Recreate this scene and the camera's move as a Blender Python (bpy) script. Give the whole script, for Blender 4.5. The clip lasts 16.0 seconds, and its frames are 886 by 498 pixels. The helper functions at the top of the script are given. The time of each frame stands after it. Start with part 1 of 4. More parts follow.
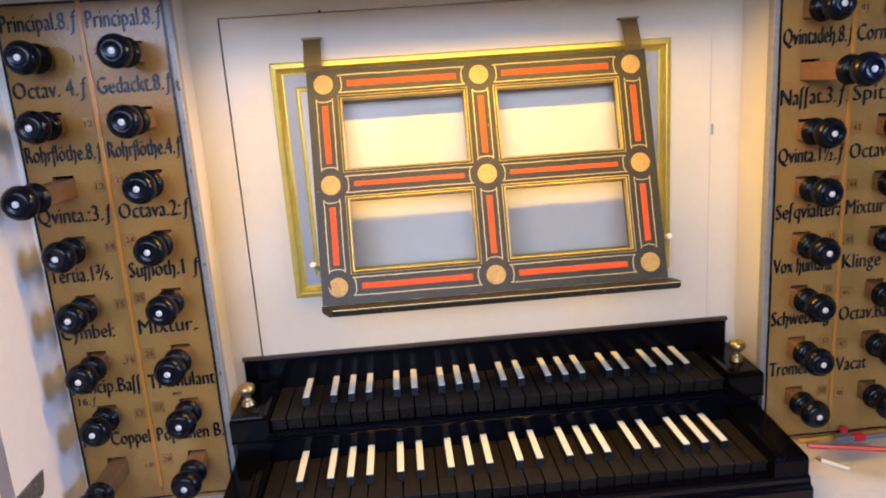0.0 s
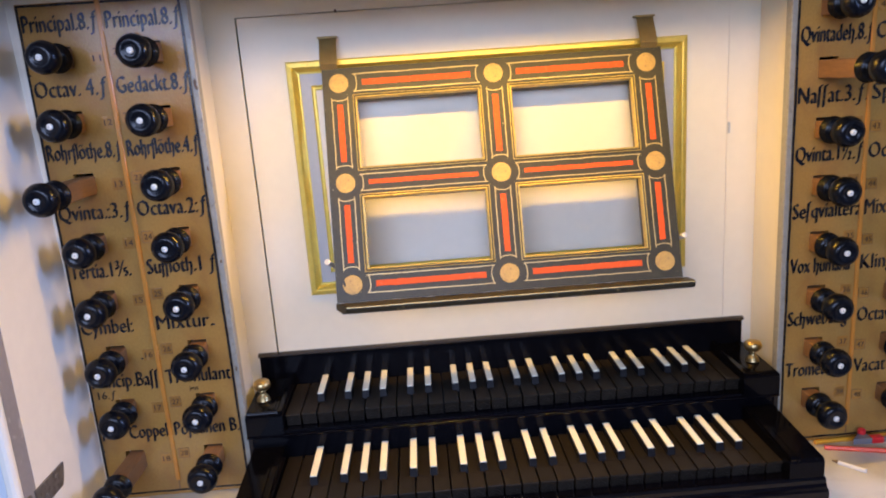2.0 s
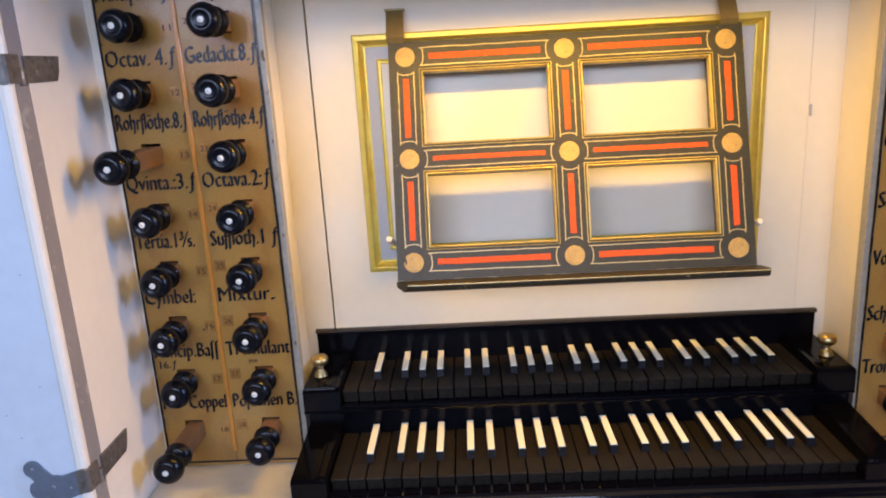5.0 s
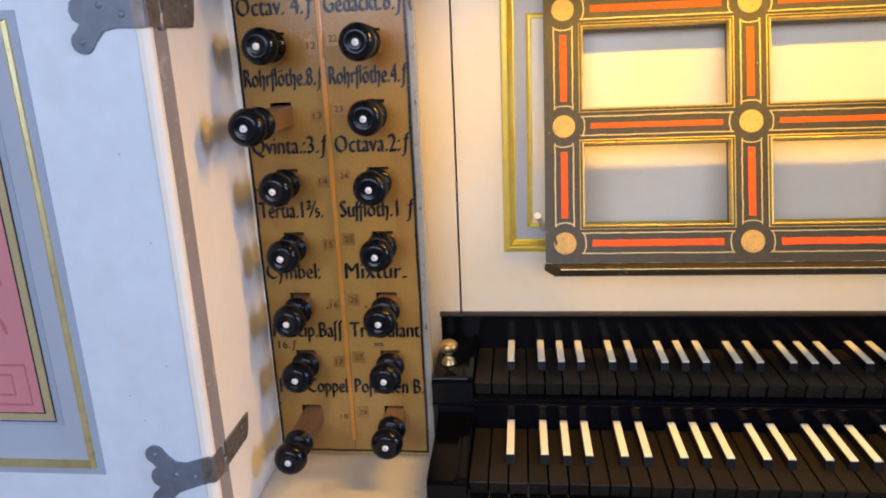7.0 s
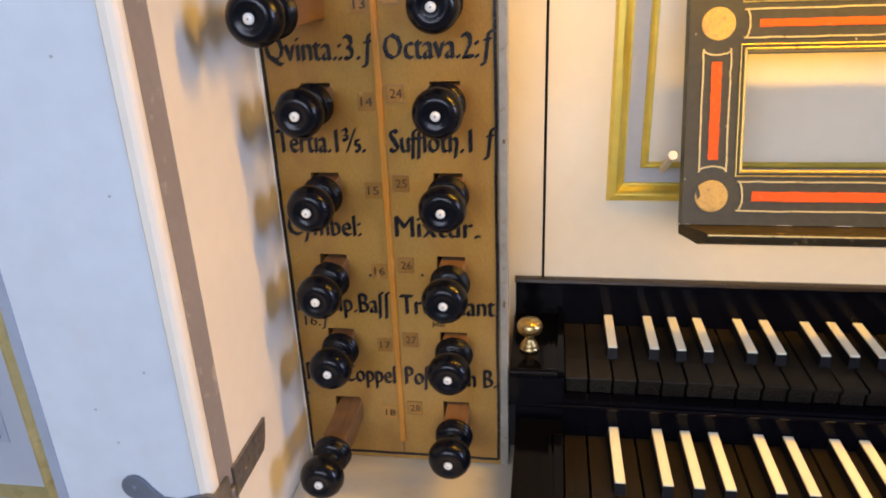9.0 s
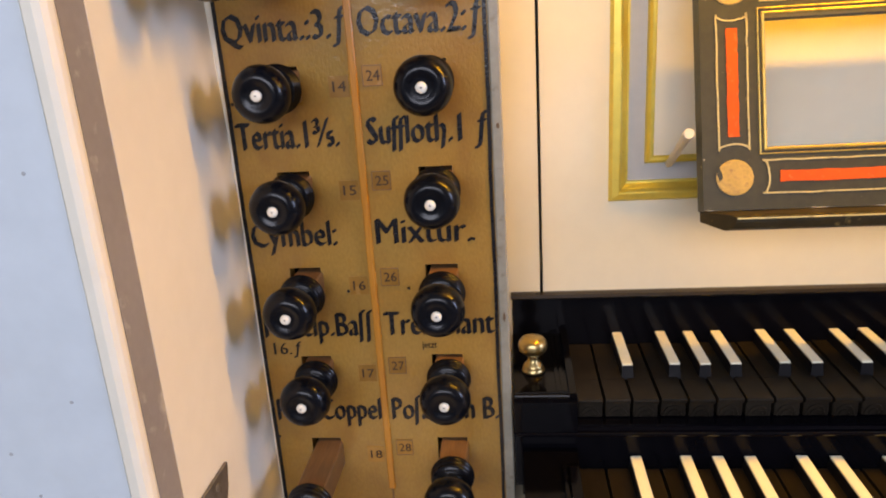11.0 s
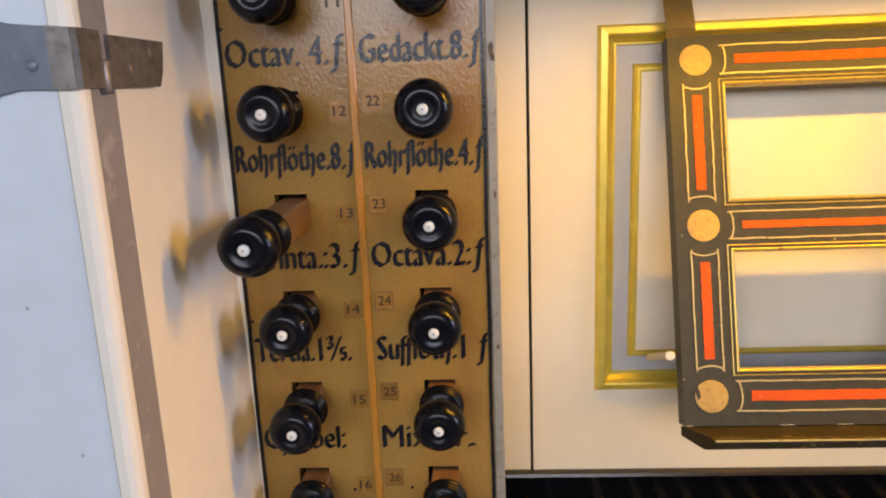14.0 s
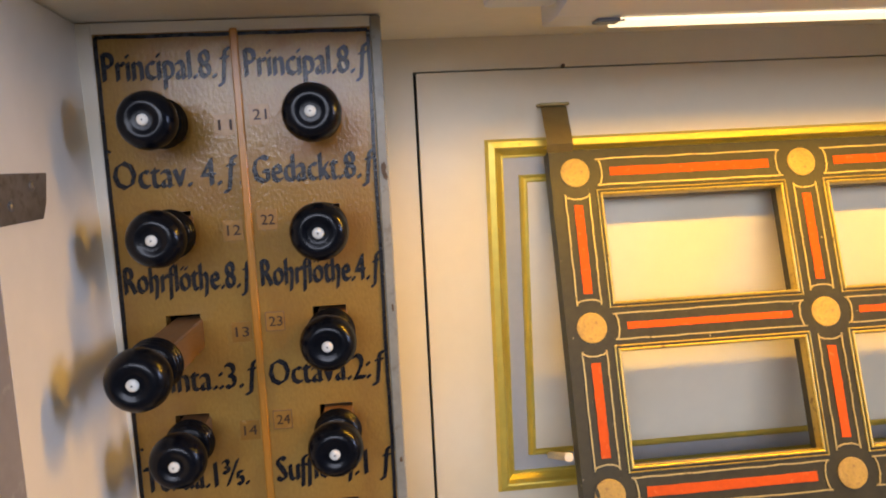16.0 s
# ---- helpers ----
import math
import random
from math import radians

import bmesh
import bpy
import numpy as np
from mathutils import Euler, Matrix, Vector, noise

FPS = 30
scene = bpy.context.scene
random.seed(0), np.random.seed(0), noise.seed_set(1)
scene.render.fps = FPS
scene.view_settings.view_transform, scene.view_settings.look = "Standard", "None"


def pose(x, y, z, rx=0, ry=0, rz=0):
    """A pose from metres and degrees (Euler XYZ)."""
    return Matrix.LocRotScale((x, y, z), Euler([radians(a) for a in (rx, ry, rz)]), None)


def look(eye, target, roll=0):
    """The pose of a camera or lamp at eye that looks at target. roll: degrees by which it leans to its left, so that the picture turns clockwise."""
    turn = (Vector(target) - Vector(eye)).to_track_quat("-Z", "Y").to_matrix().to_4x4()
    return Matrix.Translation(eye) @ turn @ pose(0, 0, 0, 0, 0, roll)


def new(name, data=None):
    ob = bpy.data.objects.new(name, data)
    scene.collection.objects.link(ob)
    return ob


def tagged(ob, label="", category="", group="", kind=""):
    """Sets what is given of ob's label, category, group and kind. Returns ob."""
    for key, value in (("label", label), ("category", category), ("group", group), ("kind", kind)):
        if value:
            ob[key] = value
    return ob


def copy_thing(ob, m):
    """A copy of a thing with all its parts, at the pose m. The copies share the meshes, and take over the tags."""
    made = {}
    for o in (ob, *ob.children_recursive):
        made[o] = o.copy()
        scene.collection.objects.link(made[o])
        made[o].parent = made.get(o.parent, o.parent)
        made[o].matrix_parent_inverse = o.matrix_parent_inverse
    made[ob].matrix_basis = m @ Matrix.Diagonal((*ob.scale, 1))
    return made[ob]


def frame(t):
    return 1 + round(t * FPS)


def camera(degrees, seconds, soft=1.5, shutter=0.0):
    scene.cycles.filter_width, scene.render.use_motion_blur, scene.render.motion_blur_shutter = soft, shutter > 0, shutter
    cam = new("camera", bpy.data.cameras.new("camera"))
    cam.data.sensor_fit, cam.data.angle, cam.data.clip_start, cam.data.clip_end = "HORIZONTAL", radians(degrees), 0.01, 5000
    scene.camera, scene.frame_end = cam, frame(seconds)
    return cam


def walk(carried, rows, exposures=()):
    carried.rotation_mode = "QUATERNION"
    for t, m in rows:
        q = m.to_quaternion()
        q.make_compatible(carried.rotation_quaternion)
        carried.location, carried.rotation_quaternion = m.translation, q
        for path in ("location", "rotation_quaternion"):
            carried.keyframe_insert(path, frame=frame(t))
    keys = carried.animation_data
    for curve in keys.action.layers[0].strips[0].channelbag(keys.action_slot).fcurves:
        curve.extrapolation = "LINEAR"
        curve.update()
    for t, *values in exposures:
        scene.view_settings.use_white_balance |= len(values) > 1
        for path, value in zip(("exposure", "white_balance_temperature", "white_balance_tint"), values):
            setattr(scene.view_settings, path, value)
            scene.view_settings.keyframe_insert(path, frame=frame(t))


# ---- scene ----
cam = camera(63.7, 16.0, soft=1.9)
PATH = [
    (0, (0.093, -0.062, 1.316), (0.197, 1.881, 0.855), -3.9),
    (0.5, (0.093, -0.07, 1.315), (0.188, 1.876, 0.862), -3.9),
    (1, (0.098, -0.072, 1.316), (0.179, 1.874, 0.862), -4.0),
    (1.5, (0.099, -0.068, 1.318), (0.167, 1.877, 0.857), -4.0),
    (2, (0.1, -0.066, 1.317), (0.151, 1.878, 0.853), -4.0),
    (2.5, (0.098, -0.066, 1.311), (0.13, 1.879, 0.846), -4.0),
    (3, (0.096, -0.063, 1.306), (0.116, 1.88, 0.836), -4.0),
    (5.3, (0.059, -0.044, 1.308), (-0.017, 1.89, 0.803), -3.2),
    (5.5, (0.035, -0.041, 1.305), (-0.038, 1.893, 0.798), -3.1),
    (6, (-0.012, -0.03, 1.3), (-0.125, 1.901, 0.79), -2.9),
    (6.5, (-0.04, -0.008, 1.295), (-0.205, 1.915, 0.77), -2.7),
    (7, (-0.058, 0.048, 1.288), (-0.28, 1.957, 0.731), -2.5),
    (7.5, (-0.089, 0.107, 1.279), (-0.36, 1.995, 0.677), -2.4),
    (8, (-0.109, 0.167, 1.256), (-0.41, 2.028, 0.59), -2.4),
    (8.5, (-0.119, 0.24, 1.248), (-0.432, 2.074, 0.513), -2.4),
    (8.7, (-0.13, 0.265, 1.252), (-0.432, 2.082, 0.474), -2.3),
    (10.8, (-0.177, 0.358, 1.163), (-0.381, 2.249, 0.544), -3.7),
    (11, (-0.174, 0.356, 1.169), (-0.376, 2.252, 0.562), -3.6),
    (11.5, (-0.184, 0.353, 1.205), (-0.371, 2.251, 0.605), -3.3),
    (12, (-0.192, 0.349, 1.233), (-0.363, 2.25, 0.634), -2.8),
    (12.5, (-0.188, 0.342, 1.25), (-0.351, 2.248, 0.668), -2.5),
    (13, (-0.191, 0.338, 1.271), (-0.338, 2.256, 0.724), -2.3),
    (13.5, (-0.194, 0.338, 1.29), (-0.329, 2.269, 0.787), -2.2),
    (14, (-0.196, 0.339, 1.307), (-0.305, 2.286, 0.861), -2.3),
    (14.5, (-0.193, 0.339, 1.32), (-0.276, 2.299, 0.932), -2.6),
    (15, (-0.183, 0.337, 1.335), (-0.187, 2.313, 1.027), -2.6),
    (15.5, (-0.191, 0.334, 1.338), (-0.124, 2.315, 1.069), -2.6),
    (16, (-0.193, 0.335, 1.336), (-0.013, 2.312, 1.095), -2.8),
]
EXPOSURES = [(0.0, 0.0, 6400, 22), (3.0, -0.02, 6400, 22), (7.0, -0.04, 7800, 19), (9.0, 0.03, 8500, 19), (12.5, 0.02, 9900, 19), (14.5, -0.22, 9300, 19), (16.0, -0.26, 8700, 18)]
walk(cam, [(t, look(eye, target, roll)) for t, eye, target, roll in PATH], EXPOSURES)

CX = 0.2155                      # the console's middle line

# ---- world and lights ----
world = bpy.data.worlds.new("sky")
scene.world = world
world.use_nodes = True
_wn = world.node_tree.nodes
_sky = _wn.new("ShaderNodeTexSky")
_sky.sky_type, _sky.sun_disc = "NISHITA", False
_sky.sun_elevation, _sky.sun_rotation = radians(38), radians(100)
world.node_tree.links.new(_sky.outputs[0], _wn["Background"].inputs[0])
_wn["Background"].inputs[1].default_value = 0.08


def area(name, m, w, h, power, colour):
    d = bpy.data.lights.new(name, "AREA")
    d.shape, d.size, d.size_y, d.energy, d.color = "RECTANGLE", w, h, power, colour
    ob = new(name, d)
    ob.matrix_world = m
    return ob


LAMP_Y, LAMP_Z = 0.828, 1.4245
area("tube_light", look((CX, LAMP_Y, LAMP_Z - 0.006), (CX, LAMP_Y - 0.090, 1.0)), 0.50, 0.020, 4.9, (1.0, 0.59, 0.05))
area("window_light", look((2.28, 0.10, 1.62), (-0.4, 0.75, 1.15)), 0.50, 0.80, 42.0, (0.31, 0.50, 1.0))
area("nave_light", look((-0.45, -2.38, 2.05), (-0.1, 1.0, 1.1)), 2.4, 1.0, 106.0, (0.51, 0.67, 1.0))


# ---- materials ----
def mat(name, base, rough=0.5, metal=0.0, vary=0.12, scale=9.0, bump=0.0, bscale=120.0, stretch=(1, 1, 1), second=None, smin=0.5, smax=0.75, coat=0.0, piece=0.0, spec=0.5):
    """A painted, wooden or metal surface: two scales of tone, fine relief and uneven gloss."""
    m = bpy.data.materials.new(name)
    m.use_nodes = True
    nt = m.node_tree
    n, l = nt.nodes, nt.links
    b = n["Principled BSDF"]
    co = n.new("ShaderNodeTexCoord")
    mp = n.new("ShaderNodeMapping")
    mp.inputs["Scale"].default_value = stretch
    l.new(co.outputs["Object"], mp.inputs[0])
    big = n.new("ShaderNodeTexNoise")
    big.inputs["Scale"].default_value, big.inputs["Detail"].default_value = scale, 5
    l.new(mp.outputs[0], big.inputs[0])
    fine = n.new("ShaderNodeTexNoise")
    fine.inputs["Scale"].default_value, fine.inputs["Detail"].default_value = bscale, 4
    l.new(mp.outputs[0], fine.inputs[0])
    mix = n.new("ShaderNodeMix")
    mix.data_type = "RGBA"
    mix.inputs[6].default_value = (*[c * (1 - vary) for c in base], 1)
    mix.inputs[7].default_value = (*[min(1, c * (1 + vary)) for c in base], 1)
    l.new(big.outputs[0], mix.inputs[0])
    out = mix.outputs[2]
    m2 = n.new("ShaderNodeMix")
    m2.data_type, m2.blend_type = "RGBA", "MULTIPLY"
    r2 = n.new("ShaderNodeMapRange")
    r2.inputs[1].default_value, r2.inputs[2].default_value = 0.3, 0.7
    r2.inputs[3].default_value, r2.inputs[4].default_value = 1 - vary * 0.8, 1.0
    l.new(fine.outputs[0], r2.inputs[0])
    m2.inputs[0].default_value = 1
    l.new(out, m2.inputs[6])
    l.new(r2.outputs[0], m2.inputs[7])
    out = m2.outputs[2]
    if second:
        spot = n.new("ShaderNodeTexNoise")
        spot.inputs["Scale"].default_value, spot.inputs["Detail"].default_value = scale * 4.3, 8
        l.new(mp.outputs[0], spot.inputs[0])
        rr = n.new("ShaderNodeMapRange")
        rr.inputs[1].default_value, rr.inputs[2].default_value = smin, smax
        l.new(spot.outputs[0], rr.inputs[0])
        m3 = n.new("ShaderNodeMix")
        m3.data_type = "RGBA"
        l.new(rr.outputs[0], m3.inputs[0])
        l.new(out, m3.inputs[6])
        m3.inputs[7].default_value = (*second, 1)
        out = m3.outputs[2]
    if piece:
        info = n.new("ShaderNodeObjectInfo")
        r4 = n.new("ShaderNodeMapRange")
        r4.inputs[3].default_value, r4.inputs[4].default_value = 1 - piece, 1.0
        l.new(info.outputs["Random"], r4.inputs[0])
        m4 = n.new("ShaderNodeMix")
        m4.data_type, m4.blend_type = "RGBA", "MULTIPLY"
        m4.inputs[0].default_value = 1
        l.new(out, m4.inputs[6])
        l.new(r4.outputs[0], m4.inputs[7])
        out = m4.outputs[2]
    l.new(out, b.inputs["Base Color"])
    r3 = n.new("ShaderNodeMapRange")
    r3.inputs[3].default_value, r3.inputs[4].default_value = max(0.03, rough * 0.8), min(1, rough * 1.2)
    l.new(big.outputs[0], r3.inputs[0])
    l.new(r3.outputs[0], b.inputs["Roughness"])
    b.inputs["Metallic"].default_value = metal
    b.inputs["Coat Weight"].default_value = coat
    b.inputs["Specular IOR Level"].default_value = spec
    if bump:
        bp = n.new("ShaderNodeBump")
        bp.inputs["Strength"].default_value, bp.inputs["Distance"].default_value = bump, 0.001
        l.new(fine.outputs[0], bp.inputs["Height"])
        l.new(bp.outputs[0], b.inputs["Normal"])
    return m


WHITE = mat("cream_white_paint", (0.77, 0.695, 0.53), 0.45, vary=0.04, scale=5, bump=0.10, bscale=60)
REVEAL = mat("white_paint_on_side", (0.85, 0.80, 0.68), 0.5, vary=0.05, scale=6, bump=0.12, bscale=50)
DOORW = mat("pale_blue_white_paint", (0.65, 0.735, 0.79), 0.40, vary=0.08, scale=3.5, bump=0.12, bscale=45, second=(0.60, 0.64, 0.67), smin=0.62, smax=0.8)
# own grey of latch and flecks; on the sunk border, shade put into the colour
GREYP = mat("grey_paint_and_shade", (0.42, 0.44, 0.46), 0.5, vary=0.07, scale=9, bump=0.1)
STRIPG = mat("grey_brown_edge", (0.30, 0.28, 0.27), 0.5, vary=0.12, scale=12, bump=0.15, second=(0.50, 0.48, 0.44), smin=0.6, smax=0.75)
EDGEG = mat("silver_grey_worn_paint", (0.30, 0.285, 0.235), 0.4, vary=0.2, scale=30, bump=0.3, bscale=160, second=(0.20, 0.17, 0.13), smin=0.60, smax=0.72)
OCHRE = mat("ochre_brown_varnished_paint", (0.38, 0.207, 0.052), 0.17, spec=0.42, vary=0.20, scale=7, bump=0.34, bscale=420, second=(0.28, 0.138, 0.038), smin=0.46, smax=0.78, stretch=(1, 1, 0.6))
STRIPO = mat("orange_brown_varnished_strip", (0.56, 0.225, 0.036), 0.26, vary=0.24, scale=20, bump=0.15, stretch=(6, 6, 0.6))
INK = mat("black_letter_paint", (0.010, 0.010, 0.013), 0.27, spec=0.36, vary=0.25, scale=60, bump=0.28, bscale=330)
TAG = mat("varnished_paper_tag", (0.41, 0.195, 0.042), 0.26, vary=0.14, scale=60, bump=0.1, piece=0.30)
TAGINK = mat("brown_black_number_ink", (0.060, 0.030, 0.012), 0.5, spec=0.25, vary=0.2, scale=60)
TAGLINE = mat("dark_tag_border", (0.17, 0.075, 0.02), 0.5, vary=0.2, scale=50)
EBONY = mat("glossy_black_stained_wood", (0.0022, 0.0020, 0.0036), 0.085, spec=0.30, vary=0.2, scale=14, bump=0.03, bscale=60)
EBONYB = mat("black_polished_board", (0.003, 0.0028, 0.004), 0.13, vary=0.2, scale=10, bump=0.02, bscale=40, spec=0.09)
EBONYC = mat("worn_black_end_block", (0.0026, 0.0024, 0.0034), 0.11, vary=0.3, scale=20, bump=0.03, bscale=80, spec=0.10)
# browner than the case: the reflection on its cap is put into the colour
CAPB = mat("black_cap_with_painted_reflection", (0.030, 0.022, 0.015), 0.20, spec=0.5, vary=0.3, scale=16, bump=0.04, bscale=60)
KNOBW = mat("polished_black_turned_wood", (0.0035, 0.0045, 0.0075), 0.24, vary=0.25, scale=40, bump=0.02, bscale=140, spec=0.24)
KEYBLK = mat("worn_black_key_covering", (0.0230, 0.0178, 0.0130), 0.36, spec=0.11, vary=0.35, scale=40, bump=0.10, bscale=220, stretch=(1, 0.25, 1), piece=0.35)
KEYFRONT = mat("black_key_front", (0.009, 0.0085, 0.010), 0.35, vary=0.2, scale=50, spec=0.3)
IVORY = mat("ivory_sharp_top", (0.91, 0.85, 0.66), 0.24, vary=0.06, scale=30, bump=0.03, stretch=(4, 0.6, 1), piece=0.07)
IVDOT = mat("ivory_inlay_dot", (0.82, 0.79, 0.70), 0.3, vary=0.06, scale=120)
SHANK = mat("brown_oak_shank", (0.22, 0.112, 0.05), 0.45, vary=0.3, scale=30, bump=0.3, bscale=120, stretch=(8, 0.7, 8))
# dark tone for the shade inside hollows, gaps and pin holes
DARK = mat("dark_hollow_shade", (0.025, 0.018, 0.012), 0.8, vary=0.2, scale=20)
GOLD = mat("gilded_moulding", (0.80, 0.620, 0.130), 0.41, metal=0.70, vary=0.14, scale=24, bump=0.12, bscale=90, second=(0.42, 0.27, 0.06), smin=0.66, smax=0.9)
DOORGOLD = mat("dull_gilded_door_moulding", (0.62, 0.50, 0.22), 0.40, metal=0.55, vary=0.18, scale=24, bump=0.12, bscale=90, second=(0.36, 0.25, 0.08), smin=0.6, smax=0.85)
GILTL = mat("gold_paint_line_and_glint", (0.55, 0.43, 0.19), 0.42, metal=0.3, vary=0.2, scale=90, bump=0.2, bscale=300, second=(0.16, 0.10, 0.03), smin=0.60, smax=0.70)
GILTB = mat("dull_gold_bead", (0.57, 0.415, 0.11), 0.38, metal=0.4, vary=0.2, scale=30, bump=0.15, bscale=200, second=(0.20, 0.12, 0.035), smin=0.58, smax=0.75)
GILTD = mat("worn_gilt_disc", (0.54, 0.345, 0.085), 0.5, metal=0.1, vary=0.35, scale=55, bump=0.3, bscale=260, second=(0.30, 0.18, 0.06), smin=0.48, smax=0.70)
DESKB = mat("green_black_worn_paint", (0.045, 0.041, 0.022), 0.46, spec=0.30, vary=0.28, scale=42, bump=0.2, bscale=150, second=(0.42, 0.36, 0.24), smin=0.715, smax=0.745)
LEDGE = mat("brown_black_worn_paint", (0.036, 0.027, 0.014), 0.36, spec=0.2, vary=0.3, scale=30, bump=0.2, bscale=140, second=(0.22, 0.15, 0.06), smin=0.62, smax=0.74)
RED = mat("vermilion_paint", (0.62, 0.090, 0.014), 0.55, spec=0.2, vary=0.12, scale=50, bump=0.15, bscale=200, second=(0.66, 0.16, 0.05), smin=0.60, smax=0.8)
BRONZE = mat("dull_brass_strap", (0.40, 0.29, 0.11), 0.45, metal=0.3, vary=0.15, scale=40, bump=0.1)
BRASS = mat("polished_brass", (0.50, 0.365, 0.165), 0.34, metal=1.0, vary=0.12, scale=30, bump=0.03)
IRON = mat("dark_tinned_iron", (0.165, 0.200, 0.245), 0.38, metal=0.2, vary=0.25, scale=22, bump=0.3, bscale=70, second=(0.20, 0.21, 0.22), smin=0.60, smax=0.80)
WORNIRON = mat("worn_tinned_iron", (0.27, 0.25, 0.23), 0.38, metal=0.6, vary=0.35, scale=40, bump=0.35, bscale=90, second=(0.15, 0.13, 0.11), smin=0.52, smax=0.70)
DOORBAND = mat("blue_grey_painted_band", (0.335, 0.400, 0.490), 0.5, vary=0.08, scale=9, bump=0.1)
PINK = mat("rose_pink_paint", (0.62, 0.235, 0.245), 0.5, vary=0.06, scale=9, bump=0.1)
PINKD = mat("deep_rose_ornament_paint", (0.50, 0.14, 0.15), 0.5, vary=0.06, scale=15)
OLIVE = mat("olive_gold_paint", (0.47, 0.39, 0.21), 0.45, metal=0.1, vary=0.1, scale=30)
SHELFP = mat("worn_cream_shelf_paint", (0.70, 0.63, 0.50), 0.42, vary=0.08, scale=6, bump=0.12, bscale=40, second=(0.55, 0.46, 0.32), smin=0.55, smax=0.8)
# white plastic with the daylight on the lamp housing tinted into its colour
PLASTIC = mat("daylight_tinted_white_plastic", (0.76, 0.79, 0.83), 0.35, vary=0.02, scale=8)
PEGW = mat("pale_wood_peg", (0.66, 0.60, 0.50), 0.5, vary=0.08, scale=40)
PLASTER = mat("plaster_wall", (0.34, 0.33, 0.31), 0.8, vary=0.06, scale=2, bump=0.2, bscale=20)
FLOORM = mat("grey_floor_boards", (0.20, 0.15, 0.10), 0.6, vary=0.2, scale=3, stretch=(1, 8, 1), bump=0.2, bscale=30)
YELLOWP = mat("yellow_pencil_lacquer", (0.75, 0.36, 0.03), 0.3, vary=0.05)
ORANGEP = mat("orange_red_pencil_lacquer", (0.85, 0.10, 0.035), 0.3, vary=0.05)
REDP = mat("red_plastic", (0.62, 0.025, 0.03), 0.3, vary=0.05)
GREYM = mat("grey_plastic", (0.16, 0.17, 0.19), 0.35, vary=0.08)
PENW = mat("white_pencil_lacquer", (0.80, 0.76, 0.68), 0.35, vary=0.04)
LEAD = mat("sharpened_wood_and_lead", (0.20, 0.13, 0.08), 0.6, vary=0.2)
GLOW = bpy.data.materials.new("lit_diffuser")
GLOW.use_nodes = True
GLOW.node_tree.nodes["Principled BSDF"].inputs["Emission Color"].default_value = (1.0, 0.86, 0.62, 1)
GLOW.node_tree.nodes["Principled BSDF"].inputs["Emission Strength"].default_value = 1.8


# ---- mesh helpers ----
def part(name, bm, material, parent=None, label="", smooth=False):
    me = bpy.data.meshes.new(name)
    bm.normal_update()
    bm.to_mesh(me)
    bm.free()
    me.materials.append(material)
    if smooth:
        for p in me.polygons:
            p.use_smooth = True
    ob = new(name, me)
    under(ob, parent)
    if label:
        ob["label"] = label
    return ob


def under(ob, parent):
    """Makes ob a part of parent, leaving it where it stands in the world."""
    ob.parent = parent
    if parent and parent.type == "EMPTY":
        ob.matrix_parent_inverse = Matrix.Translation(-parent.location)


def shared(name, mesh, parent, m):
    ob = new(name, mesh)
    under(ob, parent)
    ob.matrix_basis = m
    return ob


def thing(name, at, label, category, group=""):
    ob = new(name)
    ob.empty_display_size = 0.02
    ob.location = at
    return tagged(ob, label, category, group)


def box(bm, x0, x1, y0, y1, z0, z1, bevel=0.0, seg=1):
    vs = [bm.verts.new(p) for p in ((x0, y0, z0), (x1, y0, z0), (x1, y1, z0), (x0, y1, z0), (x0, y0, z1), (x1, y0, z1), (x1, y1, z1), (x0, y1, z1))]
    fs = [bm.faces.new([vs[i] for i in q]) for q in ((3, 2, 1, 0), (4, 5, 6, 7), (0, 1, 5, 4), (1, 2, 6, 5), (2, 3, 7, 6), (3, 0, 4, 7))]
    if bevel:
        es = list({e for f in fs for e in f.edges})
        bmesh.ops.bevel(bm, geom=es, offset=bevel, segments=seg, affect="EDGES", profile=0.6)
    return bm


def bx(*a, bevel=0.0, seg=1):
    return box(bmesh.new(), *a, bevel=bevel, seg=seg)


def prism(outline, axis, a, b, bm=None, flip=False):
    """Outline (u, v) drawn out along an axis from a to b: x uses (y, z), y uses (x, z), z uses (x, y)."""
    bm = bm or bmesh.new()
    place = {"x": lambda u, v, w: (w, u, v), "y": lambda u, v, w: (u, w, v), "z": lambda u, v, w: (u, v, w)}[axis]
    v0 = [bm.verts.new(place(u, v, a)) for u, v in outline]
    v1 = [bm.verts.new(place(u, v, b)) for u, v in outline]
    n = len(outline)
    fs = [bm.faces.new(v0), bm.faces.new(v1[::-1])]
    for i in range(n):
        fs.append(bm.faces.new((v0[i], v1[i], v1[(i + 1) % n], v0[(i + 1) % n])))
    bmesh.ops.recalc_face_normals(bm, faces=fs)
    return bm


def lathe(profile, seg=28, axis="y", bm=None):
    """A turned shape: profile of (radius, distance along the axis)."""
    bm = bm or bmesh.new()
    rings = []
    for r, d in profile:
        ring = []
        for k in range(seg):
            a = 2 * math.pi * k / seg
            c, s = r * math.cos(a), r * math.sin(a)
            ring.append(bm.verts.new((c, d, s) if axis == "y" else (c, s, d) if axis == "z" else (d, c, s)))
        rings.append(ring)
    fs = []
    for p, q in zip(rings, rings[1:]):
        for k in range(seg):
            fs.append(bm.faces.new((p[k], p[(k + 1) % seg], q[(k + 1) % seg], q[k])))
    fs += [bm.faces.new(rings[0]), bm.faces.new(rings[-1])]
    bmesh.ops.recalc_face_normals(bm, faces=fs)
    return bm


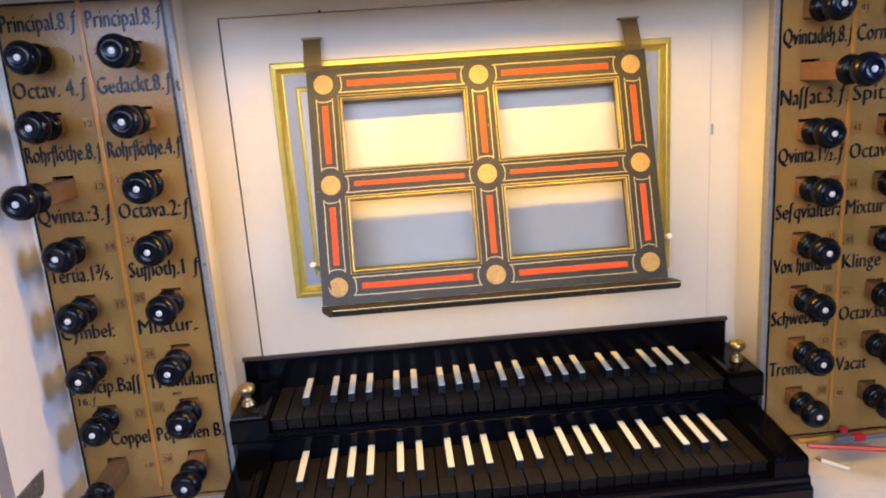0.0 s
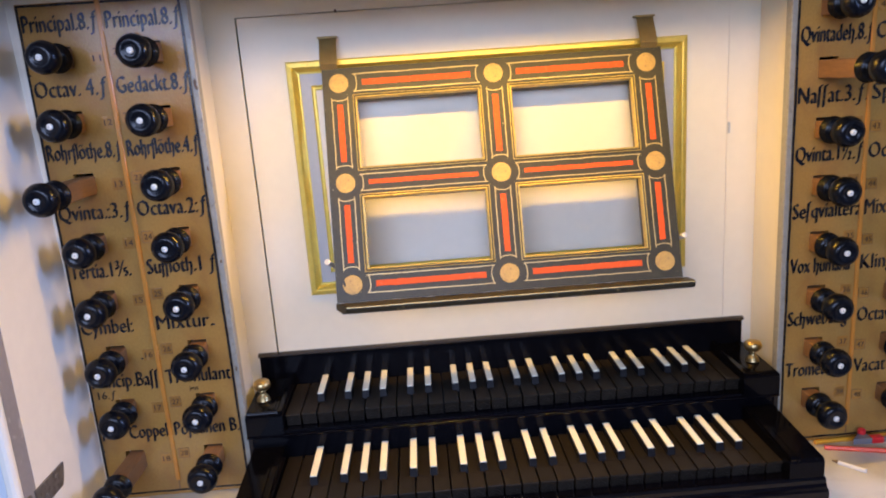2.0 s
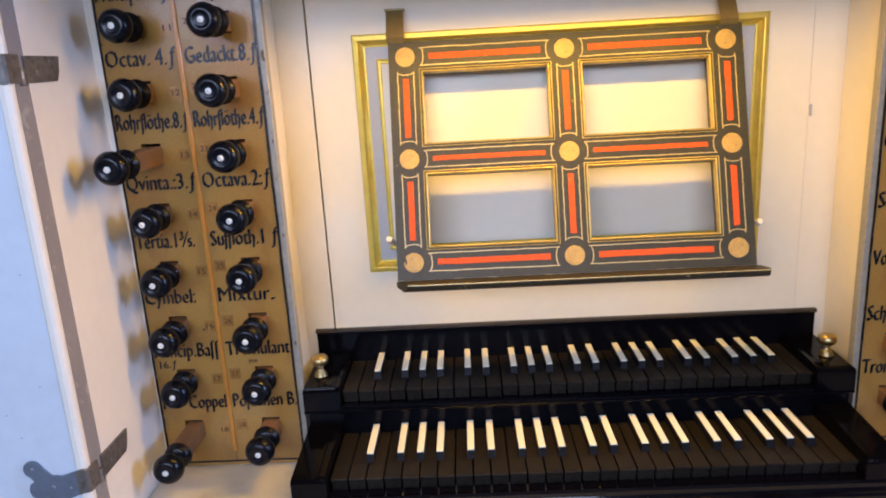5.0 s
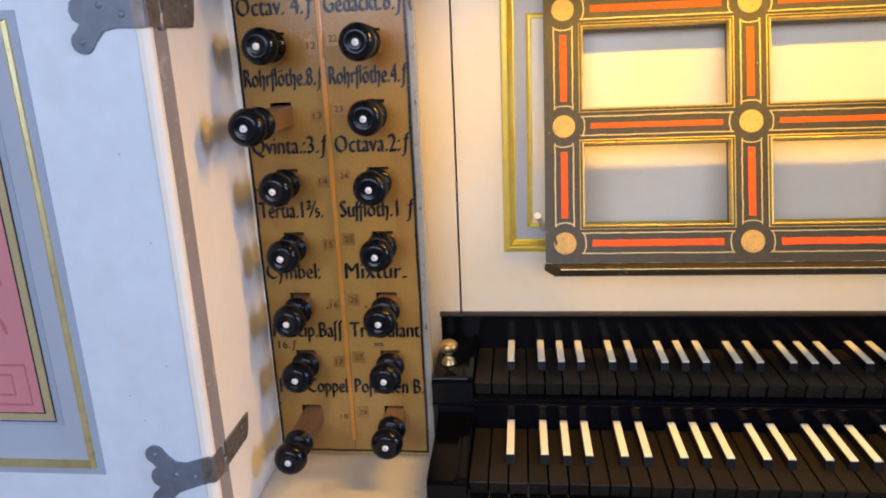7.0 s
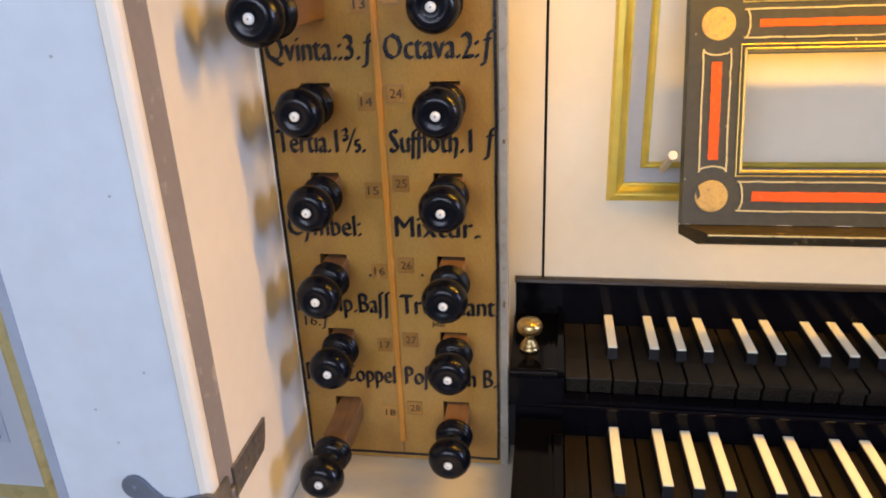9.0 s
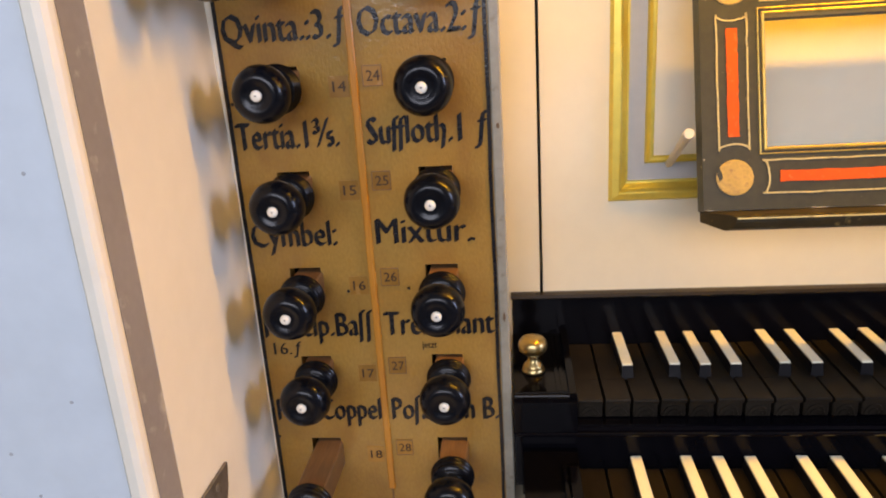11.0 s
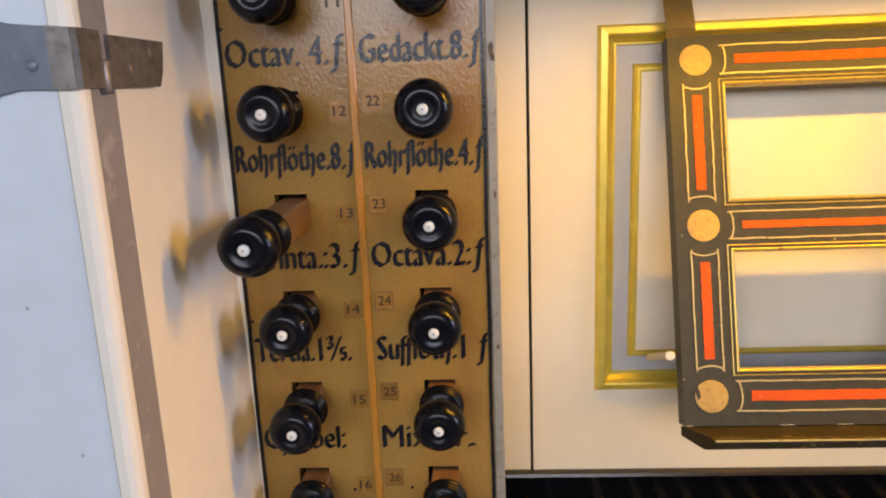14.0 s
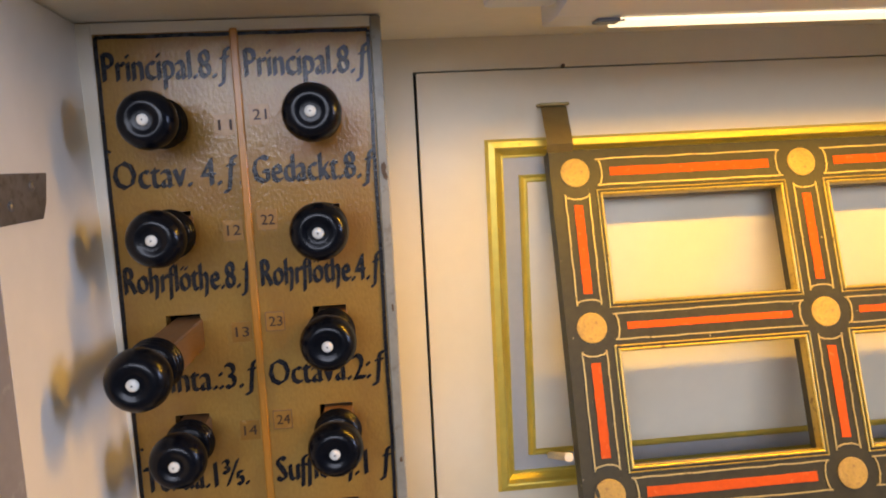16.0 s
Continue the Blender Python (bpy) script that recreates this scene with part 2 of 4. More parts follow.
def holed(x0, x1, z0, z1, holes, y0, y1, bm=None):
    """An upright board from y0 (front) to y1 with oblong holes (xa, xb, za, zb) right through it."""
    bm = bm or bmesh.new()
    xs = sorted({x0, x1, *[h[0] for h in holes], *[h[1] for h in holes]})
    zs = sorted({z0, z1, *[h[2] for h in holes], *[h[3] for h in holes]})
    open_ = lambda x, z: any(h[0] < x < h[1] and h[2] < z < h[3] for h in holes)
    cell = {}
    for i in range(len(xs) - 1):
        for j in range(len(zs) - 1):
            cell[i, j] = not open_((xs[i] + xs[i + 1]) / 2, (zs[j] + zs[j + 1]) / 2)
    vert = {}

    def v(i, j, y):
        if (i, j, y) not in vert:
            vert[i, j, y] = bm.verts.new((xs[i], y, zs[j]))
        return vert[i, j, y]
    fs = []
    for (i, j), solid in cell.items():
        if not solid:
            continue
        fs.append(bm.faces.new((v(i, j, y0), v(i + 1, j, y0), v(i + 1, j + 1, y0), v(i, j + 1, y0))))
        fs.append(bm.faces.new((v(i, j + 1, y1), v(i + 1, j + 1, y1), v(i + 1, j, y1), v(i, j, y1))))
        for di, dj, a, b in ((-1, 0, (i, j), (i, j + 1)), (1, 0, (i + 1, j), (i + 1, j + 1)), (0, -1, (i, j), (i + 1, j)), (0, 1, (i, j + 1), (i + 1, j + 1))):
            if not cell.get((i + di, j + dj)):
                fs.append(bm.faces.new((v(*a, y0), v(*b, y0), v(*b, y1), v(*a, y1))))
    bmesh.ops.recalc_face_normals(bm, faces=fs)
    return bm


def ribbon(points, width, y0, y1, closed=True, bm=None):
    """A thin raised line in an upright plane along (x, z) points; y0 is its front."""
    bm = bm or bmesh.new()
    n = len(points)
    left, right = [], []
    for i, (x, z) in enumerate(points):
        a = Vector(points[(i - 1) % n] if closed or i else points[i])
        b = Vector(points[(i + 1) % n] if closed or i < n - 1 else points[i])
        d = b - a
        d = d / max(d.length, 1e-9)
        nx, nz = -d[1] * width / 2, d[0] * width / 2
        left.append((x + nx, z + nz)), right.append((x - nx, z - nz))
    fs = []
    rows = [[bm.verts.new((x, y, z)) for x, z in side] for side, y in ((left, y1), (left, y0), (right, y0), (right, y1))]
    for i in range(n if closed else n - 1):
        j = (i + 1) % n
        for p, q in zip(rows, rows[1:]):
            fs.append(bm.faces.new((p[i], p[j], q[j], q[i])))
    bmesh.ops.recalc_face_normals(bm, faces=fs)
    return bm


def oblong(x0, x1, z0, z1):
    return [(x0, z0), (x1, z0), (x1, z1), (x0, z1)]


def frame_moulding(x0, x1, z0, z1, profile, bm=None):
    """A mitred oblong frame: profile of (inset, y) from its outer to its inner edge."""
    bm = bm or bmesh.new()
    rings = [[bm.verts.new((x, y, z)) for x, z in oblong(x0 + i, x1 - i, z0 + i, z1 - i)] for i, y in profile]
    fs = []
    for p, q in zip(rings, rings[1:]):
        for k in range(4):
            fs.append(bm.faces.new((p[k], p[(k + 1) % 4], q[(k + 1) % 4], q[k])))
    bmesh.ops.recalc_face_normals(bm, faces=fs)
    return bm


TAILED = "fſ"


def lettering(words, x, z, y, height, width, material, parent, name="lettering", nib=0.13):
    """Painted words in the upright plane y, fitted to a width, drawn with a broad slanting nib; long letters get tails."""
    broad = nib > 0.05
    cu = bpy.data.curves.new(name, "FONT")
    cu.body, cu.size, cu.resolution_u = words, 1.0, 2
    cu.offset = -0.016 if broad else 0.0
    for k in range(3):
        cu.materials.append(material)
    for ch, form in zip(words, cu.body_format):
        form.material_index = (1 if ch in TAILED else 2 if ch == "h" else 0) if broad else 0
    tmp = new(name, cu)
    dg = bpy.context.evaluated_depsgraph_get()
    flat = bpy.data.meshes.new_from_object(tmp.evaluated_get(dg))
    bpy.data.objects.remove(tmp)
    co = {v.index: v.co.copy() for v in flat.vertices}
    long_, legs = set(), set()
    for p in flat.polygons:
        (long_ if p.material_index == 1 else legs if p.material_index == 2 else set()).update(p.vertices)
    for i in long_:
        if co[i].y < 0.05:
            co[i] += Vector((-0.05, -0.20, 0))
    for i in legs:
        left = min(co[q].x for q in legs if abs(co[q].x - co[i].x) < 0.5)
        if co[i].y < 0.05 and co[i].x > left + 0.22:
            co[i] += Vector((-0.09, -0.17, 0))
    xs = [c.x for c in co.values()]
    x0, x1 = min(xs), max(xs)
    nib *= min(1.0, 0.0185 * (x1 - x0) / width)
    k = width / (x1 - x0 + nib)
    kz = height / 0.72
    bm = bmesh.new()
    steps = 5 if nib else 1
    for q in range(steps):
        f = q / (steps - 1) - 0.5 if nib else 0.0
        made = {i: bm.verts.new(((c.x - x0 + nib / 2 + f * nib) * k, -0.00012 - 0.00003 * q, (c.y + 0.5 * f * nib) * kz)) for i, c in co.items()}
        for p in flat.polygons:
            bm.faces.new([made[i] for i in p.vertices])
    ob = part(name, bm, material, parent)
    ob.location = (x, y, z)
    return ob


CHIP = mat("bare_brown_wood", (0.13, 0.07, 0.03), 0.6, vary=0.3, scale=60)


# ---- the setting ----
WALL, JAMB, SIDE, SOFFIT, SHELF = 1.030, 0.912, 0.742, 1.4535, 0.735
XL, XR = -0.400, 2 * CX + 0.400      # the niche's side faces
JL, JR = -0.196, 2 * CX + 0.196      # the stop jambs' inner side faces


def mirror_x(x):
    return 2 * CX - x


def structure(name, bm, material, label, category="wall"):
    return tagged(part(name, bm, material), label, category, kind="structure")


# back wall of the niche: a surround with the access panel let into it
structure("wall_back", holed(JL - 0.02, JR + 0.02, 0.70, SOFFIT + 0.03, [(-0.1505, 0.5795, 0.80, 1.4225)], WALL, WALL + 0.03), WHITE, "cream-white painted board wall behind the keyboards")
# dark sheet added behind the panel's gap to stand for the shade there
structure("wall_gap_shade", bx(-0.20, 0.63, WALL + 0.031, WALL + 0.05, 0.75, 1.46), DARK, "added dark backing for the shade in the panel gap")

# unseen dark boards added to keep the sky out of the stop slots
for nm, x0, x1 in (("wall_added_rear_west", XL - 0.03, JL - 0.0205), ("wall_added_rear_east", JR + 0.0205, XR + 0.03)):
    structure(nm, bx(x0, x1, WALL, WALL + 0.03, 0.60, SOFFIT - 0.001), DARK, "added dark board shutting sky light out behind the stops")

# side faces of the stop jambs, leading back to the wall
for nm, x0, x1 in (("wall_jamb_west", JL - 0.014, JL), ("wall_jamb_east", JR, JR + 0.014)):
    structure(nm, bx(x0, x1, JAMB + 0.0145, WALL - 0.0005, 0.70, SOFFIT - 0.001), WHITE, "cream-white painted side of the stop jamb")

# outer side faces of the niche with their front ends; they splay a little towards the top of the stop jambs
def side_face(s):
    bm = bmesh.new()
    rows = []
    for k in range(13):
        z = 0.60 + (SOFFIT - 0.001 - 0.60) * k / 12
        splay = 0.0105 * max(0.0, min(1.0, (z - 1.08) / 0.34))
        plan = ((0.4355, SIDE), (0.4010, SIDE), (0.4000, SIDE + 0.0015), (0.4000 + splay, JAMB), (0.4000 + splay, WALL + 0.05), (0.4355, WALL + 0.05))
        rows.append([bm.verts.new((CX + s * (CX + d), y, z)) for d, y in plan])
    fs = [bm.faces.new(rows[0]), bm.faces.new(rows[-1])]
    for p, q in zip(rows, rows[1:]):
        for k in range(6):
            fs.append(bm.faces.new((p[k], p[(k + 1) % 6], q[(k + 1) % 6], q[k])))
    bmesh.ops.recalc_face_normals(bm, faces=fs)
    return bm


for nm, s in (("wall_side_west", -1), ("wall_side_east", 1)):
    structure(nm, side_face(s), REVEAL, "white painted side face of the niche")
structure("wall_case_west", bx(-2.2, XL - 0.036, SIDE + 0.006, SIDE + 0.05, 0.0, 4.0), REVEAL, "white painted organ case front")
structure("wall_case_east", bx(XR + 0.036, 2.3, SIDE + 0.006, SIDE + 0.05, 0.0, 4.0), REVEAL, "white painted organ case front")
structure("ceiling_niche", bx(XL - 0.034, XR + 0.034, 0.70, WALL + 0.05, SOFFIT, SOFFIT + 0.03), REVEAL, "white painted soffit over the console", "ceiling")
structure("wall_case_upper", bx(XL - 0.034, XR + 0.034, 0.70, 0.74, SOFFIT + 0.0305, 4.0), REVEAL, "white painted organ case front above the console")
structure("wall_case_lower", bx(XL - 0.034, XR + 0.034, 0.80, 0.84, 0.0, 0.70), REVEAL, "white painted organ case front under the shelf")
structure("shelf_console", bx(XL + 0.0005, XR - 0.0005, 0.640, WALL - 0.001, SHELF - 0.03, SHELF, bevel=0.003, seg=2), SHELFP, "worn cream painted shelf under the keyboards", "shelf")

# unseen room added behind the player to shut out the sky, with window openings
structure("floor", bx(-2.3, 2.5, -2.5, 1.1, -0.05, 0.0), FLOORM, "brown boarded gallery floor", "floor")
structure("ceiling", bx(-2.3, 2.5, -2.5, 1.1, 4.0, 4.05), PLASTER, "pale plaster ceiling", "ceiling")
structure("wall_west", bx(-2.3, -2.2, -2.5, 1.1, 0.0, 4.0), PLASTER, "pale plaster wall")
structure("wall_south", holed(-2.2, 2.3, 0.0, 4.0, [(-1.65, 0.75, 1.55, 2.55)], -2.5, -2.4), PLASTER, "pale plaster wall with a window opening")
bm = bmesh.new()
for y0, y1, z0, z1 in ((-2.4, -0.25, 0, 4.0), (0.55, 1.1, 0, 4.0), (-0.25, 0.55, 0, 1.1), (-0.25, 0.55, 2.3, 4.0)):
    box(bm, 2.3, 2.4, y0, y1, z0, z1)
structure("wall_east", bm, PLASTER, "pale plaster wall with a window opening")


# ---- the access panel with its gilded moulding ----
panel = thing("access_panel", (CX, WALL, 0.80), "cream-white wooden access panel with gilded moulded frame", "panel")
GX0, GX1, GZ0, GZ1 = -0.085, 0.516, 0.996, 1.356
part("panel_board", holed(-0.1475, 0.5785, 0.80, 1.4210, [(GX0 + 0.004, GX1 - 0.004, GZ0 + 0.004, GZ1 - 0.004)], WALL - 0.0015, WALL + 0.02), WHITE, panel)
part("gilded_moulding", frame_moulding(GX0, GX1, GZ0, GZ1, [(0, WALL), (0.0008, WALL - 0.0035), (0.0030, WALL - 0.0084), (0.0088, WALL - 0.0096), (0.0103, WALL - 0.0088), (0.0122, WALL - 0.0035), (0.0165, WALL + 0.0010), (0.0185, WALL + 0.0012), (0.0192, WALL + 0.0060)]), GOLD, panel, "gilded moulding, worn in places")
# the border's grey stands for the shade in the recess
part("sunk_field", bx(GX0 + 0.004, GX1 - 0.004, WALL + 0.004, WALL + 0.016, GZ0 + 0.004, GZ1 - 0.004), GREYP, panel, "sunk border, greyed for the shade inside the moulding")
part("raised_field", bx(-0.046, mirror_x(-0.046), WALL - 0.001, WALL + 0.010, 1.036, 1.315, bevel=0.002, seg=2), WHITE, panel, "cream-white raised field")
part("gilded_fillet", frame_moulding(-0.051, mirror_x(-0.051), 1.031, 1.320, [(0, WALL + 0.0042), (0.0010, WALL - 0.001), (0.0035, WALL - 0.0032), (0.0060, WALL - 0.0030), (0.0075, WALL - 0.0012), (0.0080, WALL + 0.002)]), GOLD, panel, "narrow gilded fillet")
for k, (x, z) in enumerate(((-0.004, 1.4205),)):
    knot = part("panel_peg", lathe([(0.0008, -0.002), (0.0018, -0.0015), (0.0022, 0.0), (0.0022, 0.004)], 7), CHIP, panel)
    knot.location = (x, WALL, z + 0.003)
turn_button = part("latch", bx(0.5805, 0.5835, WALL - 0.004, WALL + 0.0, 1.205, 1.222, bevel=0.001), GREYP, panel, "small grey latch")


# ---- the music desk ----
def music_desk():
    dx, dz = 0.2235, 0.1452
    lean = math.degrees(math.atan2(0.084, 0.278))
    base = (CX + 0.0025, 0.9510, 1.181)
    rnd = random.Random(41)
    desk = thing("music_desk", base, "black music desk painted with red bars and gilt discs", "music stand")
    half_w, half_h, low = dx + 0.0235, dz + 0.0225, dz + 0.0248
    ox, oz = 0.0245, 0.0225
    holes = [(sx * dx / 2 - dx / 2 + ox, sx * dx / 2 + dx / 2 - ox, sz * dz / 2 - dz / 2 + oz, sz * dz / 2 + dz / 2 - oz) for sx in (-1, 1) for sz in (-1, 1)]
    made = [part("desk_frame", holed(-half_w, half_w, -low, half_h, holes, 0.0, 0.018), DESKB, None)]
    for h in holes:
        g = lambda k: (h[0] - k, h[1] + k, h[2] - k, h[3] + k)
        made.append(part("gilded_bead", frame_moulding(*g(0.0058), [(0, 0.0), (0.0003, -0.0010), (0.0010, -0.0012), (0.0014, 0.0)]), GILTB, None, "fine gilded line round the opening"))
        made.append(part("gilded_edge", frame_moulding(*g(0.0026), [(0, 0.0), (0.0004, -0.0013), (0.0014, -0.0016), (0.0024, -0.0008), (0.0029, 0.0020), (0.0030, 0.0085)]), GILTB, None, "gilded edge of the opening"))
    disc = lathe([(0.0138, 0.0), (0.0138, -0.0009), (0.0128, -0.0012)], 32)
    first = part("gilt_disc", disc, GILTD, None)
    first.location = (-dx, 0, dz)
    made.append(first)
    for i in (-1, 0, 1):
        for j in (-1, 0, 1):
            if (i, j) != (-1, 1):
                made.append(shared("gilt_disc", first.data, None, pose(i * dx, 0, j * dz, 0, 40 * i + 70 * j, 0)))

    flake = bmesh.new()
    flake.faces.new([flake.verts.new((-dx - 0.0112 + 0.75 * r * math.cos(a), -0.00135, -dz + 0.0035 + 2.0 * r * math.sin(a))) for a, r in [(q * 0.5712, rnd.uniform(0.0008, 0.0042)) for q in range(11)]])
    bmesh.ops.recalc_face_normals(flake, faces=flake.faces[:])
    made.append(part("flaked_patch", flake, DESKB, None, "dark patch where the gilding flaked off"))

    def cartouche(cx, cz, length, height, upright):
        hl, hh, c = length / 2 - 0.0015, height / 2, 0.0040
        pts = []
        for s in (-1, 1):
            arc = [(s * (hl - c * math.cos(a)), -s * hh * math.sin(a)) for a in [radians(-75 + 15 * q) for q in range(11)]]
            side = [(-s * hl * f, -s * hh) for f in [-0.94 + 0.12 * q for q in range(16)]]
            pts += [(s * (hl + 0.001), s * hh)] + arc + [(s * (hl + 0.001), -s * hh)] + side
        pts = [(x + rnd.uniform(-0.0003, 0.0003), z + rnd.uniform(-0.00038, 0.00038)) for x, z in pts]
        return [(cx + z, cz + x) if upright else (cx + x, cz + z) for x, z in pts]

    def bar(cx, cz, hl, hh, upright):
        """A bar painted by hand, its edges not quite straight."""
        top, low = [], []
        for q in range(25):
            x = -hl + 2 * hl * q / 24
            top.append((x + rnd.uniform(-0.0004, 0.0004), hh + rnd.uniform(-0.0003, 0.0003)))
            low.append((x + rnd.uniform(-0.0004, 0.0004), -hh + rnd.uniform(-0.0003, 0.0003)))
        pts = [(cx + z, cz + x) if upright else (cx + x, cz + z) for x, z in top + low[::-1]]
        bm = bmesh.new()
        face = bm.faces.new([bm.verts.new((x, -0.0007, z)) for x, z in pts])
        out = bmesh.ops.extrude_face_region(bm, geom=[face])["geom"]
        for v in out:
            if isinstance(v, bmesh.types.BMVert):
                v.co.y = 0.0008
        bmesh.ops.recalc_face_normals(bm, faces=bm.faces[:])
        return bm
    for i in (-0.5, 0.5):
        for j in (-1, 0, 1):
            w = 0.0252 if j else 0.0235
            made.append(part("gilt_outline", ribbon(cartouche(i * dx, j * dz, dx - 0.040, w, False), 0.0013, -0.0008, 0.0), GILTL, None))
            made.append(part("red_bar", bar(i * dx, j * dz, 0.0785, 0.0042 if j else 0.0032, False), RED, None, "vermilion painted bar"))
    for i in (-1, 0, 1):
        for j in (-0.5, 0.5):
            made.append(part("gilt_outline", ribbon(cartouche(i * dx, j * dz, dz - 0.040, 0.0225, True), 0.0013, -0.0008, 0.0), GILTL, None))
            made.append(part("red_bar", bar(i * dx, j * dz, 0.0415, 0.0042, True), RED, None, "vermilion painted bar"))
    prof = [(0.004, 0), (-0.022, -0.0036), (-0.0265, -0.0048), (-0.0285, -0.0068), (-0.0280, -0.0095), (-0.0245, -0.0140), (-0.018, -0.0152), (0.004, -0.0080)]
    led = prism([(y, z - low - 0.0003) for y, z in prof], "x", -half_w - 0.002, half_w + 0.007)
    for v in led.verts:
        if v.co.x < 0:
            v.co.x += (0.004 - v.co.y) * 0.55
    made.append(part("ledge", led, LEDGE, None, "moulded brown-black ledge with a mitred end"))
    # gold strip in place of the lamp's reflection on the moulded edge
    made.append(part("ledge_glint", bx(-half_w + 0.0165, half_w + 0.006, -0.0289, -0.0275, -low - 0.0076, -low - 0.0064), GILTL, None, "thin gold strip standing for the lamp glint on the ledge"))
    x = -half_w + 0.002
    while x < half_w - 0.02:
        run = rnd.uniform(0.003, 0.016)
        made.append(part("worn_edge", bx(x, x + run, -0.0006, 0.0004, -low + 0.0001, -low + 0.0004), PEGW, None, "pale line where the paint has worn off"))
        x += run + rnd.uniform(0.006, 0.10)
    turn = Matrix.Rotation(radians(-lean), 4, "X")
    for o in made:
        o.parent = desk
    desk.matrix_basis = Matrix.Translation(base) @ turn
    return desk


music_desk()

for x in (-0.018, 0.447):
    strap = thing("desk_strap", (x, WALL, 1.39), "dull brass strap hooking the music desk to the panel", "bracket", "straps of the music desk")
    bm = bmesh.new()
    v = []
    for z, y, w in ((1.340, 0.999, 0.0125), (1.348, 0.9955, 0.0125), (1.384, 1.0165, 0.0125), (1.3855, 1.029, 0.0125)):
        v.append([bm.verts.new((x - w, y, z)), bm.verts.new((x + w, y, z))])
    for p, q in zip(v, v[1:]):
        bm.faces.new((p[0], p[1], q[1], q[0]))
    bmesh.ops.solidify(bm, geom=bm.faces[:], thickness=0.0014)
    part("strap", bm, BRONZE, strap)
    part("lip", bx(x - 0.0145, x + 0.0145, 1.012, 1.0285, 1.3845, 1.3875, bevel=0.0008), BRONZE, strap)

for x, s in ((-0.039, 1), (mirror_x(-0.039) + 0.003, -1)):
    rest = thing("desk_rest", (x, WALL, 1.05), "pale wooden rod propping the music desk off the panel", "rod", "rods of the music desk")
    a, b = Vector((x, 0.917, 1.076)), Vector((x + s * 0.010, WALL, 1.030))
    d = b - a
    bm = lathe([(0.0038, 0.0), (0.0044, 0.0006), (0.0044, 0.010), (0.0037, 0.011), (0.0036, d.length)], 8, axis="z")
    bm.transform(Matrix.Translation(a) @ d.to_track_quat("Z", "Y").to_matrix().to_4x4())
    part("rod", bm, PEGW, rest)


# ---- the two manuals in their black case ----
NAT, X0 = 0.0236, -0.125
OFFS = {0: 0.915, 1: 2.085, 3: 3.86, 4: 5.0, 5: 6.13}
SHARPS = [7 * o + v for o in range(4) for k, v in OFFS.items() if not (o == 0 and k == 0)]


def manual(name, front, back, top, label):
    m = thing(name, (CX, (front + back) / 2, top - 0.02), label, "keyboard", "manuals of the organ")
    length = back - front
    bm = bmesh.new()
    hw = NAT / 2 - 0.0012
    # head plate with an overhanging lip, the tail plate, and the key's wooden body
    prism([(0, 0), (0.0008, 0.0012), (0.003, 0.0014), (0.0370, 0.0014), (0.0370, -0.004), (0.003, -0.004), (0.0005, -0.0028)], "x", -hw, hw, bm)
    prism([(0.0374, -0.004), (0.0374, 0.0013), (length, 0.0013), (length, -0.004)], "x", -hw, hw, bm)
    box(bm, -hw + 0.0001, hw - 0.0001, 0.004, length, -0.0175, -0.0042, bevel=0.0006)
    for r, w in ((0.0078, 0.0012), (0.0045, 0.0010)):
        arc = [(r * math.cos(t * math.pi / 10), -0.0170 + r * 1.25 * math.sin(t * math.pi / 10)) for t in range(11)]
        ribbon(arc, w, 0.0030, 0.0042, closed=False, bm=bm)
    me = None
    for i in range(29):
        sag = 0.0004 * math.sin(i * 2.7)
        place = Matrix.Translation((X0 + (i + 0.5) * NAT, front, top - 0.0014 + sag))
        if me is None:
            o = part("natural_key", bm, KEYBLK, m)
            o.matrix_basis = place
            me = o.data
        else:
            shared("natural_key", me, m, place)
    ls = length - 0.0395
    b2 = bmesh.new()
    w0, w1, h = 0.0056, 0.0046, 0.0108
    vs = [b2.verts.new(p) for p in ((-w0, 0.0, -0.002), (w0, 0.0, -0.002), (w0, ls, -0.002), (-w0, ls, -0.002), (-w1, 0.0022, h), (w1, 0.0022, h), (w1, ls, h), (-w1, ls, h))]
    for q in ((4, 5, 6, 7), (0, 1, 5, 4), (1, 2, 6, 5), (2, 3, 7, 6), (3, 0, 4, 7)):
        b2.faces.new([vs[i] for i in q])
    b3 = box(bmesh.new(), -w1 - 0.0001, w1 + 0.0001, 0.0020, ls, h + 0.0001, h + 0.0022, bevel=0.0005)
    body = part("sharp_key", b2, KEYFRONT, m)
    cap = part("ivory_top", b3, IVORY, body, "ivory covered top")
    for i, s in enumerate(SHARPS):
        place = Matrix.Translation((X0 + s * NAT, front + 0.0395, top + 0.0003 * math.sin(i * 1.9)))
        if i == 0:
            body.matrix_basis = place
        else:
            o = shared("sharp_key", body.data, m, place)
            shared("ivory_top", cap.data, o, Matrix())["label"] = "ivory covered top"
    return m


manual("lower_manual", 0.7785, 0.9015, 0.788, "lower organ keyboard with black naturals and ivory-topped sharps")
manual("upper_manual", 0.9110, 1.0225, 0.850, "upper organ keyboard with black naturals and ivory-topped sharps")

case = thing("keyboard_case", (CX, 0.90, SHELF), "glossy black wooden case holding both keyboards on the shelf", "keyboard case")
CL, CR = -0.179, mirror_x(-0.179)
part("back_board", bx(CL, CR, 1.0235, WALL - 0.002, 0.80, 0.9000, bevel=0.001), EBONYB, case)
